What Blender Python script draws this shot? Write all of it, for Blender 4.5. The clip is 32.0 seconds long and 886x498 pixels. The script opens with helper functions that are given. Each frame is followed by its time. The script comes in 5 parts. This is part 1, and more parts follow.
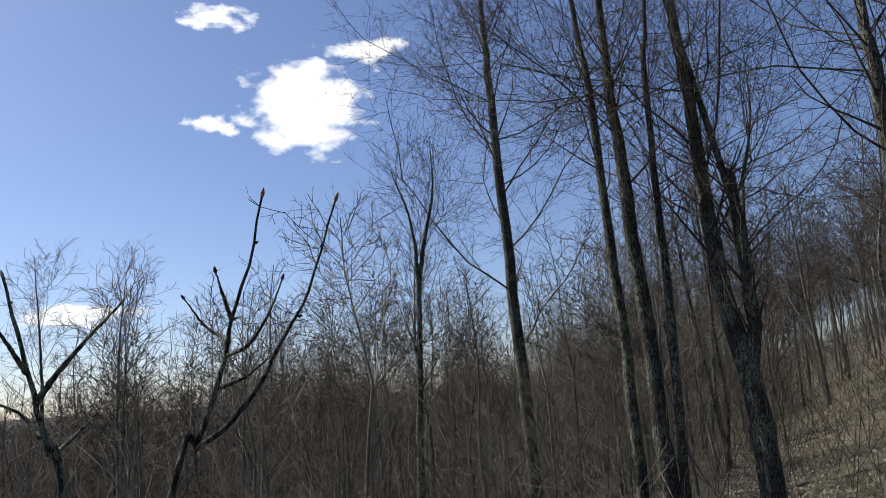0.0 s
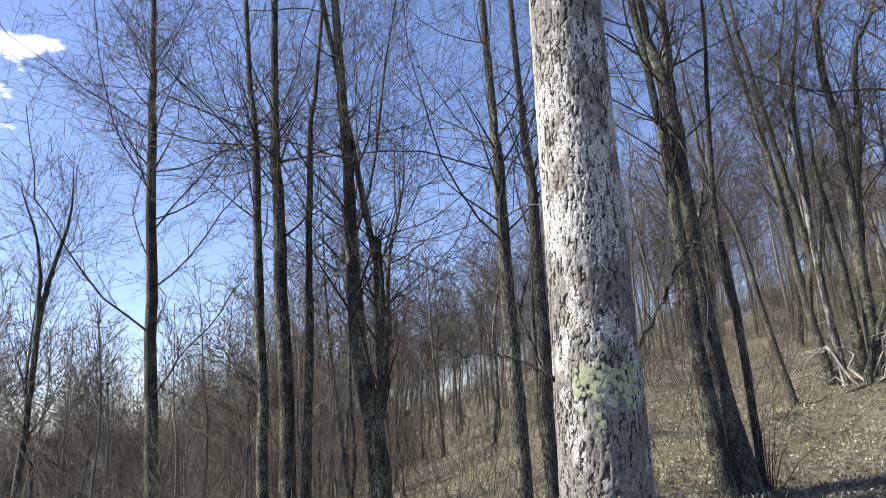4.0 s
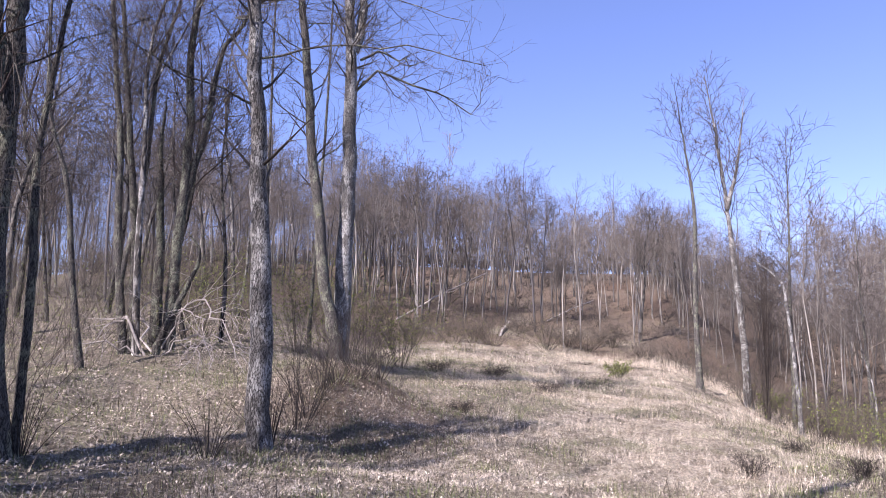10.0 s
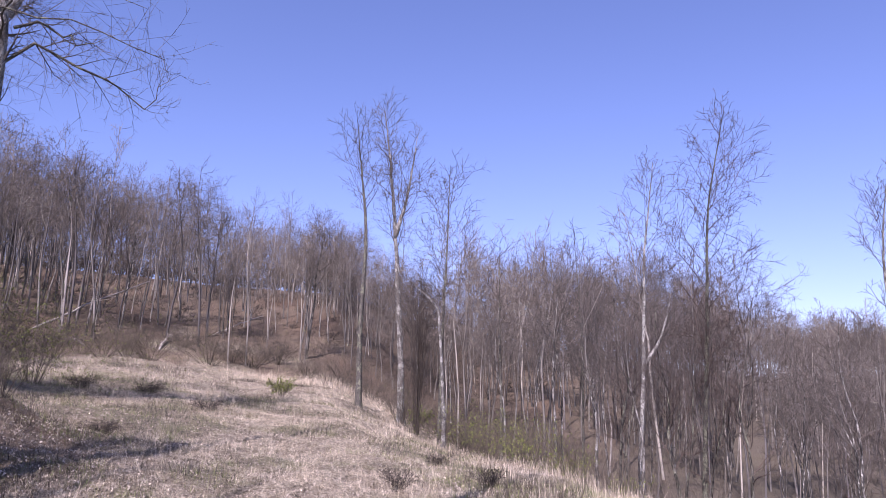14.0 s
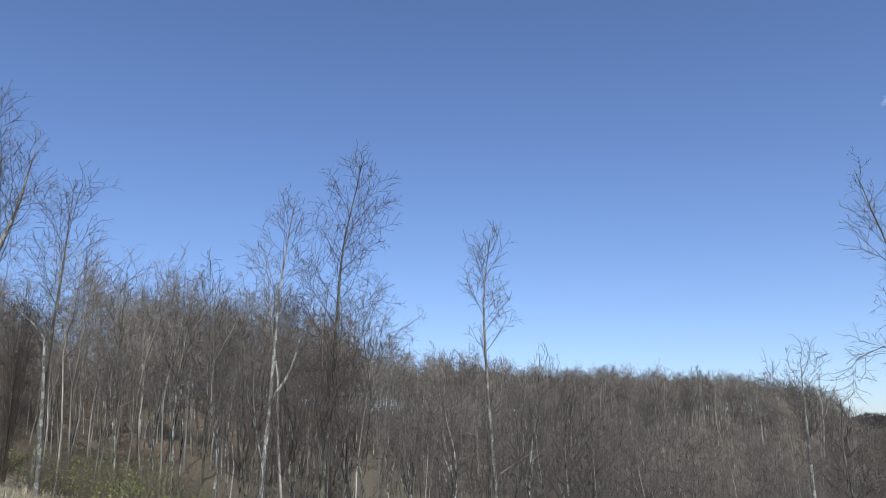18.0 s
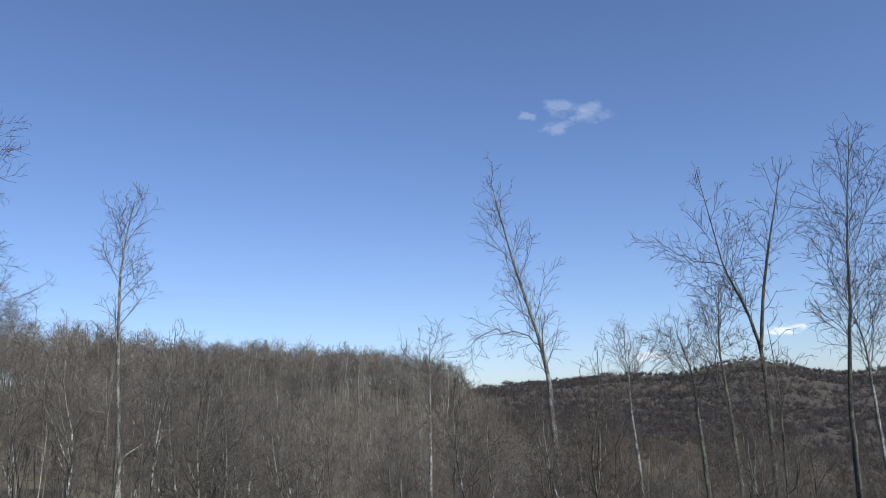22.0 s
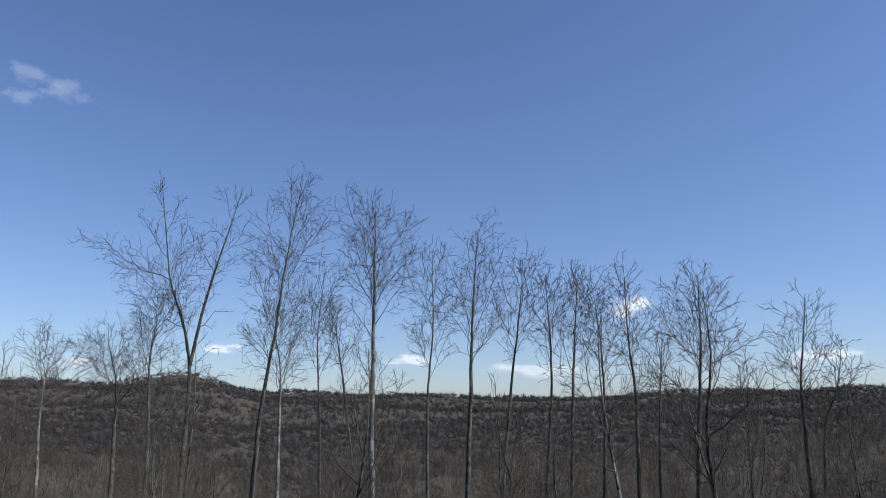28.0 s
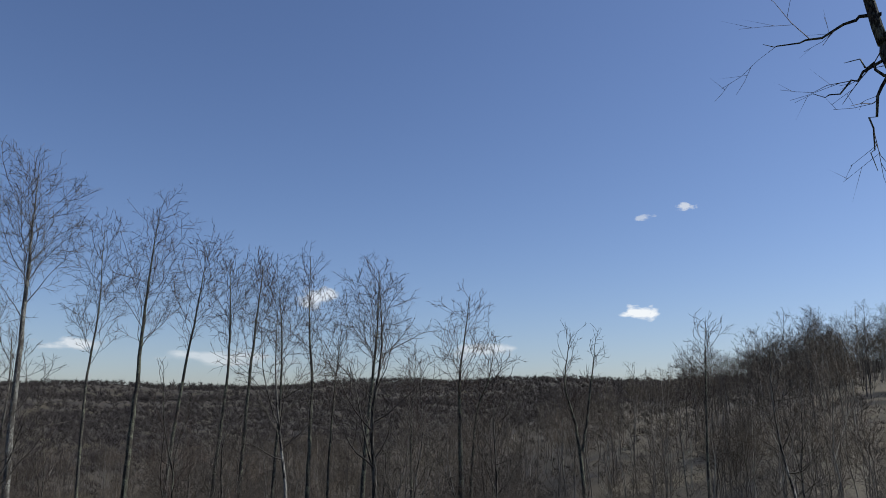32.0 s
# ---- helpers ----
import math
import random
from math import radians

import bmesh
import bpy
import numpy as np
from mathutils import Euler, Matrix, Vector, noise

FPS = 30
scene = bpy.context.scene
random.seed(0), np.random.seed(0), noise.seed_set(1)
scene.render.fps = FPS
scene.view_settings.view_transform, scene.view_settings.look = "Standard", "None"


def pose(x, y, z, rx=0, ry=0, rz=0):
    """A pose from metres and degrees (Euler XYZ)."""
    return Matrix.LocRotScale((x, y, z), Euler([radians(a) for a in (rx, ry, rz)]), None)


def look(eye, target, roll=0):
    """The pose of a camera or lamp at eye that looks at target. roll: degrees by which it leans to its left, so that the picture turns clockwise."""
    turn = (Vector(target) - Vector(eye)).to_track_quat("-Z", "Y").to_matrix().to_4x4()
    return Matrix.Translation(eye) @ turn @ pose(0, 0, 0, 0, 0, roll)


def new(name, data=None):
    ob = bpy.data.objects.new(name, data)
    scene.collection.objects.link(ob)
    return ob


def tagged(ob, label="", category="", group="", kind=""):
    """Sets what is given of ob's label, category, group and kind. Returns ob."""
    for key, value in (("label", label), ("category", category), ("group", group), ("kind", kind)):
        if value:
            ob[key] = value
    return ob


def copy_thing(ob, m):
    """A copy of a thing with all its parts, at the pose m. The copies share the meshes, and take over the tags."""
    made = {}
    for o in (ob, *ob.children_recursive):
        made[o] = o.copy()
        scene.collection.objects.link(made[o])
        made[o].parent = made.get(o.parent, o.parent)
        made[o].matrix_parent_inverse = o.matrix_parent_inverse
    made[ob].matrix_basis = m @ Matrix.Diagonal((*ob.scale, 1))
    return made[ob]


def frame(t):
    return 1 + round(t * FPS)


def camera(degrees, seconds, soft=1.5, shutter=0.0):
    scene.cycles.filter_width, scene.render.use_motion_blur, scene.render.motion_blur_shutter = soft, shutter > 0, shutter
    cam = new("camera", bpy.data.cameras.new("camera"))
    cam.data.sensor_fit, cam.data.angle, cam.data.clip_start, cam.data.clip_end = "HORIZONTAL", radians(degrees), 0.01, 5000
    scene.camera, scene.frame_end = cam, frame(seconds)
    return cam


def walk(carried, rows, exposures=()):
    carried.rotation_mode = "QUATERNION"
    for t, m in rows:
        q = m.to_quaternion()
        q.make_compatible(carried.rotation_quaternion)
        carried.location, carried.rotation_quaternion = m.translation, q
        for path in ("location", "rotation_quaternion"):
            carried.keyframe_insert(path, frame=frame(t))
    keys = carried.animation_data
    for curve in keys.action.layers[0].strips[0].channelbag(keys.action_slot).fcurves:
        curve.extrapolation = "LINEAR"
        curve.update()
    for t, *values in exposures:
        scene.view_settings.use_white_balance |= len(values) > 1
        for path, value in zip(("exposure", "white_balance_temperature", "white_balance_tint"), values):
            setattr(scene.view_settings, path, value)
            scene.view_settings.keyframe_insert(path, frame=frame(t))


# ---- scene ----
cam = camera(61.19, 32.0, soft=0.55)
PATH = [
    (0.0, -0.032, 0.271, 1.594, 101.20, 3.95, 0.87),
    (0.5, -0.004, 0.273, 1.597, 101.12, 3.79, -1.77),
    (1.0, 0.023, 0.278, 1.603, 101.61, 3.86, -5.46),
    (1.5, 0.045, 0.280, 1.607, 101.97, 4.12, -9.17),
    (2.0, 0.053, 0.283, 1.612, 102.30, 4.14, -11.02),
    (2.5, 0.064, 0.284, 1.613, 102.34, 4.39, -13.90),
    (4.5, -0.017, 0.152, 1.617, 103.62, 2.87, -30.90),
    (5.0, 0.012, 0.150, 1.627, 103.73, 3.07, -36.59),
    (5.5, 0.046, 0.149, 1.628, 103.06, 3.16, -42.64),
    (6.0, 0.078, 0.144, 1.626, 102.49, 2.29, -48.62),
    (6.5, 0.102, 0.143, 1.623, 102.11, 1.25, -53.76),
    (7.0, 0.160, 0.137, 1.628, 101.69, 0.82, -55.79),
    (7.5, 0.241, 0.099, 1.639, 102.75, -0.37, -58.84),
    (8.0, 0.279, 0.089, 1.653, 102.78, -1.91, -58.96),
    (8.5, 0.285, 0.123, 1.648, 103.27, -1.39, -60.70),
    (9.0, 0.289, 0.156, 1.627, 103.22, -0.39, -65.48),
    (9.5, 0.328, 0.144, 1.621, 101.04, 0.50, -73.22),
    (10.0, 0.350, 0.128, 1.613, 99.80, -1.38, -75.35),
    (10.5, 0.379, 0.118, 1.612, 100.09, -1.97, -78.34),
    (11.0, 0.405, 0.113, 1.618, 100.30, -1.59, -80.76),
    (11.5, 0.407, 0.096, 1.622, 100.84, -0.46, -85.53),
    (12.0, 0.419, 0.087, 1.616, 100.54, -0.29, -89.32),
    (12.5, 0.447, 0.080, 1.623, 100.37, -0.54, -90.95),
    (13.0, 0.450, 0.087, 1.635, 100.69, -0.64, -92.94),
    (13.5, 0.466, 0.089, 1.641, 101.09, -1.04, -95.06),
    (14.0, 0.476, 0.081, 1.637, 101.64, -1.34, -100.26),
    (14.5, 0.481, 0.067, 1.626, 101.49, -2.04, -106.31),
    (16.5, 0.481, -0.009, 1.487, 103.36, -0.65, -118.72),
    (17.0, 0.485, -0.020, 1.479, 103.65, -0.28, -122.84),
    (17.5, 0.497, -0.026, 1.490, 104.15, 0.13, -125.03),
    (18.0, 0.477, -0.036, 1.504, 104.69, 0.49, -127.57),
    (18.5, 0.465, -0.057, 1.525, 104.85, 0.01, -129.47),
    (19.0, 0.430, -0.105, 1.560, 104.33, -0.48, -132.62),
    (19.5, 0.399, -0.158, 1.576, 104.06, -0.28, -136.69),
    (20.0, 0.378, -0.190, 1.583, 104.03, -0.36, -138.79),
    (20.5, 0.353, -0.230, 1.588, 103.39, -0.75, -141.28),
    (21.0, 0.330, -0.274, 1.591, 101.61, -0.24, -143.16),
    (21.5, 0.287, -0.311, 1.591, 102.13, 0.85, -147.07),
    (22.0, 0.247, -0.378, 1.595, 102.18, 2.01, -153.33),
    (22.5, 0.229, -0.421, 1.599, 101.37, 2.04, -156.43),
    (23.0, 0.206, -0.453, 1.602, 101.23, 2.02, -160.60),
    (23.5, 0.193, -0.462, 1.602, 100.95, 0.90, -163.70),
    (24.0, 0.173, -0.456, 1.598, 101.17, 0.76, -167.43),
    (24.5, 0.155, -0.449, 1.595, 101.95, 1.12, -169.77),
    (26.5, 0.038, -0.398, 1.598, 102.06, -0.18, -181.55),
    (27.0, 0.007, -0.395, 1.602, 101.73, -0.41, -185.19),
    (27.5, -0.042, -0.390, 1.607, 101.95, -0.37, -190.00),
    (28.0, -0.097, -0.383, 1.606, 102.47, -0.23, -194.42),
    (28.5, -0.143, -0.372, 1.604, 103.02, 0.15, -199.03),
    (29.0, -0.162, -0.367, 1.602, 103.14, -0.17, -201.37),
    (29.5, -0.189, -0.365, 1.601, 103.40, -0.12, -204.30),
    (30.0, -0.227, -0.370, 1.599, 103.49, 0.04, -206.64),
    (30.5, -0.268, -0.365, 1.602, 103.31, 0.12, -210.00),
    (31.0, -0.291, -0.362, 1.607, 102.96, 0.42, -211.42),
    (31.5, -0.320, -0.350, 1.608, 102.42, 0.33, -214.65),
    (32.0, -0.349, -0.337, 1.604, 101.69, -0.00, -218.09),
]
EXPOSURES = [(0.0, 0.3, 6700, 8), (2.5, 0.75, 6700, 8), (4.5, 1.35, 6800, 12), (6.0, 1.55, 6800, 12), (7.5, 1.42, 6800, 12), (9.0, 1.40, 6500, 15), (9.6, 1.38, 6500, 15),
             (10.2, 1.3, 6200, 38), (13.0, 1.05, 6200, 42), (14.5, 0.9, 6200, 36), (16.5, 0.55, 6100, 9), (19.0, 0.46, 6100, 8), (23.0, 0.42, 6100, 8),
             (28.0, 0.32, 6100, 8), (32.0, 0.02, 6300, 8)]
walk(cam, [(t, pose(*p)) for t, *p in PATH], EXPOSURES)

import functools

# ---- world and light ----
SUN_AZ, SUN_EL = 62.0, 44.0
world = bpy.data.worlds.new("sky")
scene.world = world
world.use_nodes = True
wn = world.node_tree
wn.nodes.clear()
sky = wn.nodes.new("ShaderNodeTexSky")
sky.sky_type, sky.sun_disc = "NISHITA", False
sky.sun_elevation, sky.sun_rotation = radians(SUN_EL), radians(-SUN_AZ)
sky.air_density, sky.dust_density, sky.ozone_density, sky.altitude = 1.0, 0.65, 1.8, 300
wbg, wout = wn.nodes.new("ShaderNodeBackground"), wn.nodes.new("ShaderNodeOutputWorld")
wbg.inputs["Strength"].default_value = 0.09
tone = wn.nodes.new("ShaderNodeMix")
tone.data_type, tone.blend_type = "RGBA", "MULTIPLY"
tone.inputs[0].default_value, tone.inputs[7].default_value = 1.0, (0.91, 0.935, 1.13, 1)
wn.links.new(sky.outputs[0], tone.inputs[6])
wn.links.new(tone.outputs[2], wbg.inputs["Color"])
wn.links.new(wbg.outputs[0], wout.inputs["Surface"])
sun = new("sun", bpy.data.lights.new("sun", "SUN"))
sun.data.energy, sun.data.angle, sun.data.color = 5.0, radians(0.53), (1.0, 0.965, 0.90)
sx, sy = -math.sin(radians(SUN_AZ)), math.cos(radians(SUN_AZ))
sun.matrix_world = look((sx * 60, sy * 60, 60 * math.tan(radians(SUN_EL))), (0, 0, 0))


# ---- materials ----
def shader(name, rough=0.85):
    m = bpy.data.materials.new(name)
    m.use_nodes = True
    t = m.node_tree
    b = t.nodes["Principled BSDF"]
    b.inputs["Roughness"].default_value = rough
    b.inputs["Specular IOR Level"].default_value = 0.25
    return m, t, b


def nd(t, kind, **kw):
    n = t.nodes.new(kind)
    for k, v in kw.items():
        n.inputs[k.replace("_", " ")].default_value = v
    return n


def ramp(t, src, *stops):
    r = t.nodes.new("ShaderNodeValToRGB")
    e = r.color_ramp.elements
    while len(e) < len(stops):
        e.new(0.5)
    for i, (p, c) in enumerate(stops):
        e[i].position, e[i].color = p, (*c, 1) if len(c) == 3 else c
    t.links.new(src, r.inputs[0])
    return r.outputs[0]


def mix(t, fac, a, b, mode="MIX"):
    m = t.nodes.new("ShaderNodeMix")
    m.data_type, m.blend_type = "RGBA", mode
    for s, v in ((m.inputs[0], fac), (m.inputs[6], a), (m.inputs[7], b)):
        if isinstance(v, bpy.types.NodeSocket):
            t.links.new(v, s)
        else:
            s.default_value = v if isinstance(v, (int, float)) else (*v, 1)
    return m.outputs[2]


def coords(t, scale=(1, 1, 1)):
    c, m = t.nodes.new("ShaderNodeTexCoord"), t.nodes.new("ShaderNodeMapping")
    m.inputs["Scale"].default_value = scale
    t.links.new(c.outputs["Object"], m.inputs["Vector"])
    return m.outputs[0]


def noise_tex(t, vec, scale, detail=4.0, rough=0.6):
    n = nd(t, "ShaderNodeTexNoise", Scale=scale, Detail=detail, Roughness=rough)
    t.links.new(vec, n.inputs["Vector"])
    return n.outputs[0]


def bumped(t, b, height, strength, dist):
    n = nd(t, "ShaderNodeBump", Strength=strength, Distance=dist)
    t.links.new(height, n.inputs["Height"])
    t.links.new(n.outputs[0], b.inputs["Normal"])


def bark(name, lo, hi, lichen, lichen_amount, fine=40.0, gap_attr=""):
    """Furrowed bark: ragged upright cracks, crumbly scales, and specks and patches of lichen."""
    m, t, b = shader(name, 0.95)
    v = coords(t, (1, 1, 0.27))
    n1 = noise_tex(t, v, fine, 3, 0.55)
    n2 = noise_tex(t, coords(t, (1, 1, 0.55)), fine * 2.3, 5, 0.7)
    n3 = noise_tex(t, coords(t), fine * 5.0, 3, 0.7)
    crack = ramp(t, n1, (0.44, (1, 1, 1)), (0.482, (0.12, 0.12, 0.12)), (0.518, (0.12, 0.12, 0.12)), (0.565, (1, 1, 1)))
    if gap_attr:
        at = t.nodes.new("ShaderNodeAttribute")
        at.attribute_name = gap_attr
        # Gaps between plates go nearly black: dirt plus furrow shade, painted in.
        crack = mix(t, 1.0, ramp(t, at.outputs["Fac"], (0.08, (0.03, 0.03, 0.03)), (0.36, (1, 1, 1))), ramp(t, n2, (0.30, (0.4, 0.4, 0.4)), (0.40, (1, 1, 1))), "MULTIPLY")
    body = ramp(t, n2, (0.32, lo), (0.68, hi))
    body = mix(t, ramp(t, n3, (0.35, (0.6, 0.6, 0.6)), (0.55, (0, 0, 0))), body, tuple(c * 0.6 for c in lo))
    blot = noise_tex(t, coords(t, (1, 1, 0.6)), 3.2, 6, 0.7)
    patch = ramp(t, blot, (0.60 - lichen_amount * 0.3, (0, 0, 0)), (0.66 - lichen_amount * 0.3, (1, 1, 1)))
    speck = ramp(t, n3, (0.42, (0.15, 0.15, 0.15)), (0.56, (1, 1, 1)))
    body = mix(t, mix(t, 1.0, patch, speck, "MULTIPLY"), body, lichen)
    # Cracks darkened in the colour, for dirt and for the shade inside them.
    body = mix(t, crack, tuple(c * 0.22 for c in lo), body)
    info = t.nodes.new("ShaderNodeObjectInfo")
    tone = ramp(t, info.outputs["Random"], (0, (0.78, 0.77, 0.76)), (1, (1.15, 1.14, 1.12)))
    body = mix(t, 1.0, body, tone, "MULTIPLY")
    t.links.new(body, b.inputs["Base Color"])
    bumped(t, b, mix(t, 0.45, crack, n2), 1.0, 0.025)
    return m


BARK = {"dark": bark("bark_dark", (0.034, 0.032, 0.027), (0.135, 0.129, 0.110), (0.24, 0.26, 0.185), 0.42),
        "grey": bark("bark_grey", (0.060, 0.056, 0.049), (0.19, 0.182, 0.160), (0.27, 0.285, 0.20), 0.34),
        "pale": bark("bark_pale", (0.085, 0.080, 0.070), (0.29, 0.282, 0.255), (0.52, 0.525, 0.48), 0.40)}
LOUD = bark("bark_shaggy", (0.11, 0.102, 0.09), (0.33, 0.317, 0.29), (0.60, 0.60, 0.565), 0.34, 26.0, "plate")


def wood(name, lo, hi, spark=1.35, apart=0.0):
    m, t, b = shader(name, 0.85)
    g = t.nodes.new("ShaderNodeNewGeometry")
    n = noise_tex(t, coords(t), 3.0, 3)
    c = ramp(t, n, (0.3, lo), (0.7, hi))
    tone = ramp(t, g.outputs["Random Per Island"], (0, (0.5, 0.48, 0.46)), (0.7, (1.0, 1.0, 1.0)), (0.9, (1.25, 1.23, 1.2)), (1, (spark, spark * 0.98, spark * 0.93)))
    c = mix(t, 1.0, c, tone, "MULTIPLY")
    if apart:
        info = t.nodes.new("ShaderNodeObjectInfo")
        c = mix(t, 1.0, c, ramp(t, info.outputs["Random"], (0, (1 - apart, 1 - apart, 1 - apart * 0.9)), (1, (1 + apart, 1 + apart * 0.97, 1 + apart * 0.85))), "MULTIPLY")
    t.links.new(c, b.inputs["Base Color"])
    return m


TWIG = {"dark": wood("twig_dark", (0.040, 0.030, 0.025), (0.095, 0.072, 0.058)),
        "grey": wood("twig_grey", (0.042, 0.037, 0.032), (0.105, 0.093, 0.079)),
        "pale": wood("twig_pale", (0.052, 0.046, 0.040), (0.125, 0.112, 0.096))}
WOODS = {"brown": wood("woods_brown", (0.038, 0.031, 0.025), (0.105, 0.087, 0.068), 1.9, 0.45),
         "light": wood("woods_light", (0.068, 0.061, 0.052), (0.180, 0.162, 0.140), 2.0, 0.45)}
BRUSH = wood("brush_stems", (0.048, 0.041, 0.032), (0.125, 0.107, 0.082), 2.4)
DARK_BRUSH = wood("dark_brush", (0.044, 0.038, 0.031), (0.150, 0.132, 0.108), 2.6)
SCRUB = wood("scrub_twigs", (0.026, 0.022, 0.018), (0.070, 0.058, 0.046), 1.9)
TRUNKS = wood("woodland_trunks", (0.070, 0.066, 0.058), (0.25, 0.24, 0.215), 2.0, 0.6)
# Scrub twigs darkened further: the dim valley's shade is in this colour.
SHADED_VALLEY = wood("valley_twigs", (0.018, 0.015, 0.012), (0.050, 0.041, 0.033), 1.25)
WHITE_WOOD = wood("weathered_wood", (0.19, 0.172, 0.148), (0.40, 0.37, 0.33))
GREEN = wood("young_leaves", (0.095, 0.125, 0.025), (0.20, 0.235, 0.06))
STRAW = wood("dry_straw", (0.27, 0.225, 0.155), (0.74, 0.665, 0.52), 1.4)
GRASS = wood("green_blades", (0.10, 0.13, 0.045), (0.24, 0.26, 0.11))
LITTER = wood("dead_leaves", (0.12, 0.102, 0.078), (0.50, 0.45, 0.365), 1.7)
# Dark grey puts the ridge's backlit shade and haze into the colour.
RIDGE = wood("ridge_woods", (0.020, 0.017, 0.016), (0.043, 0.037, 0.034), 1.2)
BUD = wood("bud_scales", (0.22, 0.15, 0.09), (0.42, 0.30, 0.18))
PALE_LEAF = wood("opening_leaves", (0.20, 0.20, 0.10), (0.36, 0.36, 0.20))
LICHEN = wood("lichen_crust", (0.27, 0.31, 0.18), (0.42, 0.45, 0.30))


def ground_material():
    """Leaf litter, straw and bare soil; the colour attribute says which kind of ground it is, and where shade darkens
    it.
    """
    m, t, b = shader("ground_cover", 0.95)
    v = coords(t)
    n1, n2, n3 = noise_tex(t, v, 9.0, 9, 0.85), noise_tex(t, v, 0.55, 5, 0.6), noise_tex(t, v, 30.0, 6, 0.8)
    n4 = noise_tex(t, v, 0.035, 5, 0.6)
    litter = ramp(t, n1, (0.36, (0.045, 0.038, 0.028)), (0.5, (0.155, 0.132, 0.094)), (0.65, (0.42, 0.375, 0.295)))
    straw = ramp(t, n1, (0.32, (0.07, 0.058, 0.036)), (0.48, (0.29, 0.25, 0.172)), (0.64, (0.68, 0.61, 0.465)))
    green = ramp(t, n3, (0.3, (0.08, 0.092, 0.04)), (0.7, (0.30, 0.30, 0.16)))
    straw = mix(t, ramp(t, n2, (0.50, (0, 0, 0)), (0.64, (0.75, 0.75, 0.75))), straw, green)
    n5 = noise_tex(t, v, 1.7, 6, 0.65)
    straw = mix(t, ramp(t, n5, (0.40, (0.85, 0.85, 0.85)), (0.52, (0, 0, 0))), straw, litter)
    litter = mix(t, ramp(t, n5, (0.54, (0, 0, 0)), (0.66, (0.6, 0.6, 0.6))), litter, green)
    at = t.nodes.new("ShaderNodeAttribute")
    at.attribute_name = "cover"
    sep = t.nodes.new("ShaderNodeSeparateColor")
    t.links.new(at.outputs["Color"], sep.inputs[0])
    c = mix(t, sep.outputs[0], litter, straw)
    soil = ramp(t, n3, (0.3, (0.05, 0.032, 0.02)), (0.7, (0.17, 0.10, 0.06)))
    c = mix(t, sep.outputs[1], c, soil)
    # Dark floor of slopes and thicket: litter with shade put into its colour.
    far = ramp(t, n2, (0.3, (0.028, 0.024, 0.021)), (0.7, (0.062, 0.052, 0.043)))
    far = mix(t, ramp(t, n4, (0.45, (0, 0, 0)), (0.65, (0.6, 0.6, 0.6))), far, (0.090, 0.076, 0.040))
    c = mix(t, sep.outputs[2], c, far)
    c = mix(t, ramp(t, n3, (0.36, (0.75, 0.75, 0.75)), (0.52, (0, 0, 0))), c, (0.045, 0.036, 0.025))
    t.links.new(c, b.inputs["Base Color"])
    bumped(t, b, mix(t, 0.5, n1, n3), 1.0, 0.12)
    return m


GROUND = ground_material()

# ---- the lie of the land: heights by bearing (left of +y) and distance ----
RADII = np.array([0, 7, 12, 20, 32, 55, 95, 160, 320, 700, 1600, 4600.0])
LAND = {
    70: (0, 0, -0.4, -2, -4, -8, -12, -14, -12, -8, 0, 20),
    30: (0, -0.1, -0.8, -2.5, -5, -8, -11, -12, -10, -5, 8, 30),
    5: (0, -0.1, -0.8, -2, -3.5, -5, -7, -8, -6, -2, 8, 40),
    -20: (0, 0, -0.3, -0.6, -0.8, -0.4, 1.0, 4, 6, 8, 12, 40),
    -42: (0, 0.2, 0.85, 1.7, 3.2, 6.2, 11, 15, 17, 18, 20, 45),
    -58: (0, 0.2, 0.72, 2.1, 3.8, 7.5, 15, 23, 26, 28, 30, 45),
    -75: (0, 0.15, 0.3, 1.25, 2.2, 4.4, 15.5, 24.5, 26, 27, 30, 45),
    -90: (0, 0.1, 0.2, 0.75, 1.45, 3.0, 14.5, 24, 26, 27, 30, 45),
    -105: (0, 0.1, 0.3, 0.1, -1, -2.0, 3, 14, 18, 20, 28, 45),
    -122: (0, 0.1, 0.1, -1.8, -5, -7, -4, 6, 14, 16, 28, 45),
    -142: (0, 0.05, 0, -3, -6.5, -11, -10, 0, 15.5, 16, 24, 50),
    -152: (0, 0.05, 0, -3, -6.8, -12, -13, -3, 12, 13, 24, 50),
    -160: (0, 0.05, 0, -3, -7, -13, -18, -18, -10, -2, 50, 80),
    -170: (0, 0, -0.05, -3, -7.5, -13.5, -19, -21, -16, -5, 54, 80),
    -176: (0, 0, -0.05, -3, -7.7, -13.7, -19.5, -22, -19, -8, 68, 80),
    -182: (0, 0, -0.1, -3, -8, -14, -20, -24, -24, -12, 38, 80),
    -203: (0, 0, -0.15, -3, -8, -13.5, -19, -21, -18, -5, 29, 80),
    -218: (0, 0, -0.2, -3, -8, -13, -18, -18, -12, 4, 45, 80),
    -232: (0, 0, -0.3, -3, -7, -11, -13, -6, 2, 10, 44, 70),
    -248: (0, 0, -0.5, -3, -6, -9, -6, 4.5, 14, 20, 30, 60),
    -290: (0, 0, -0.4, -2, -4, -8, -12, -14, -12, -8, 0, 20),
}
BEARINGS = np.array(sorted(LAND))
HEIGHTS = np.array([LAND[b] for b in sorted(LAND)], float)


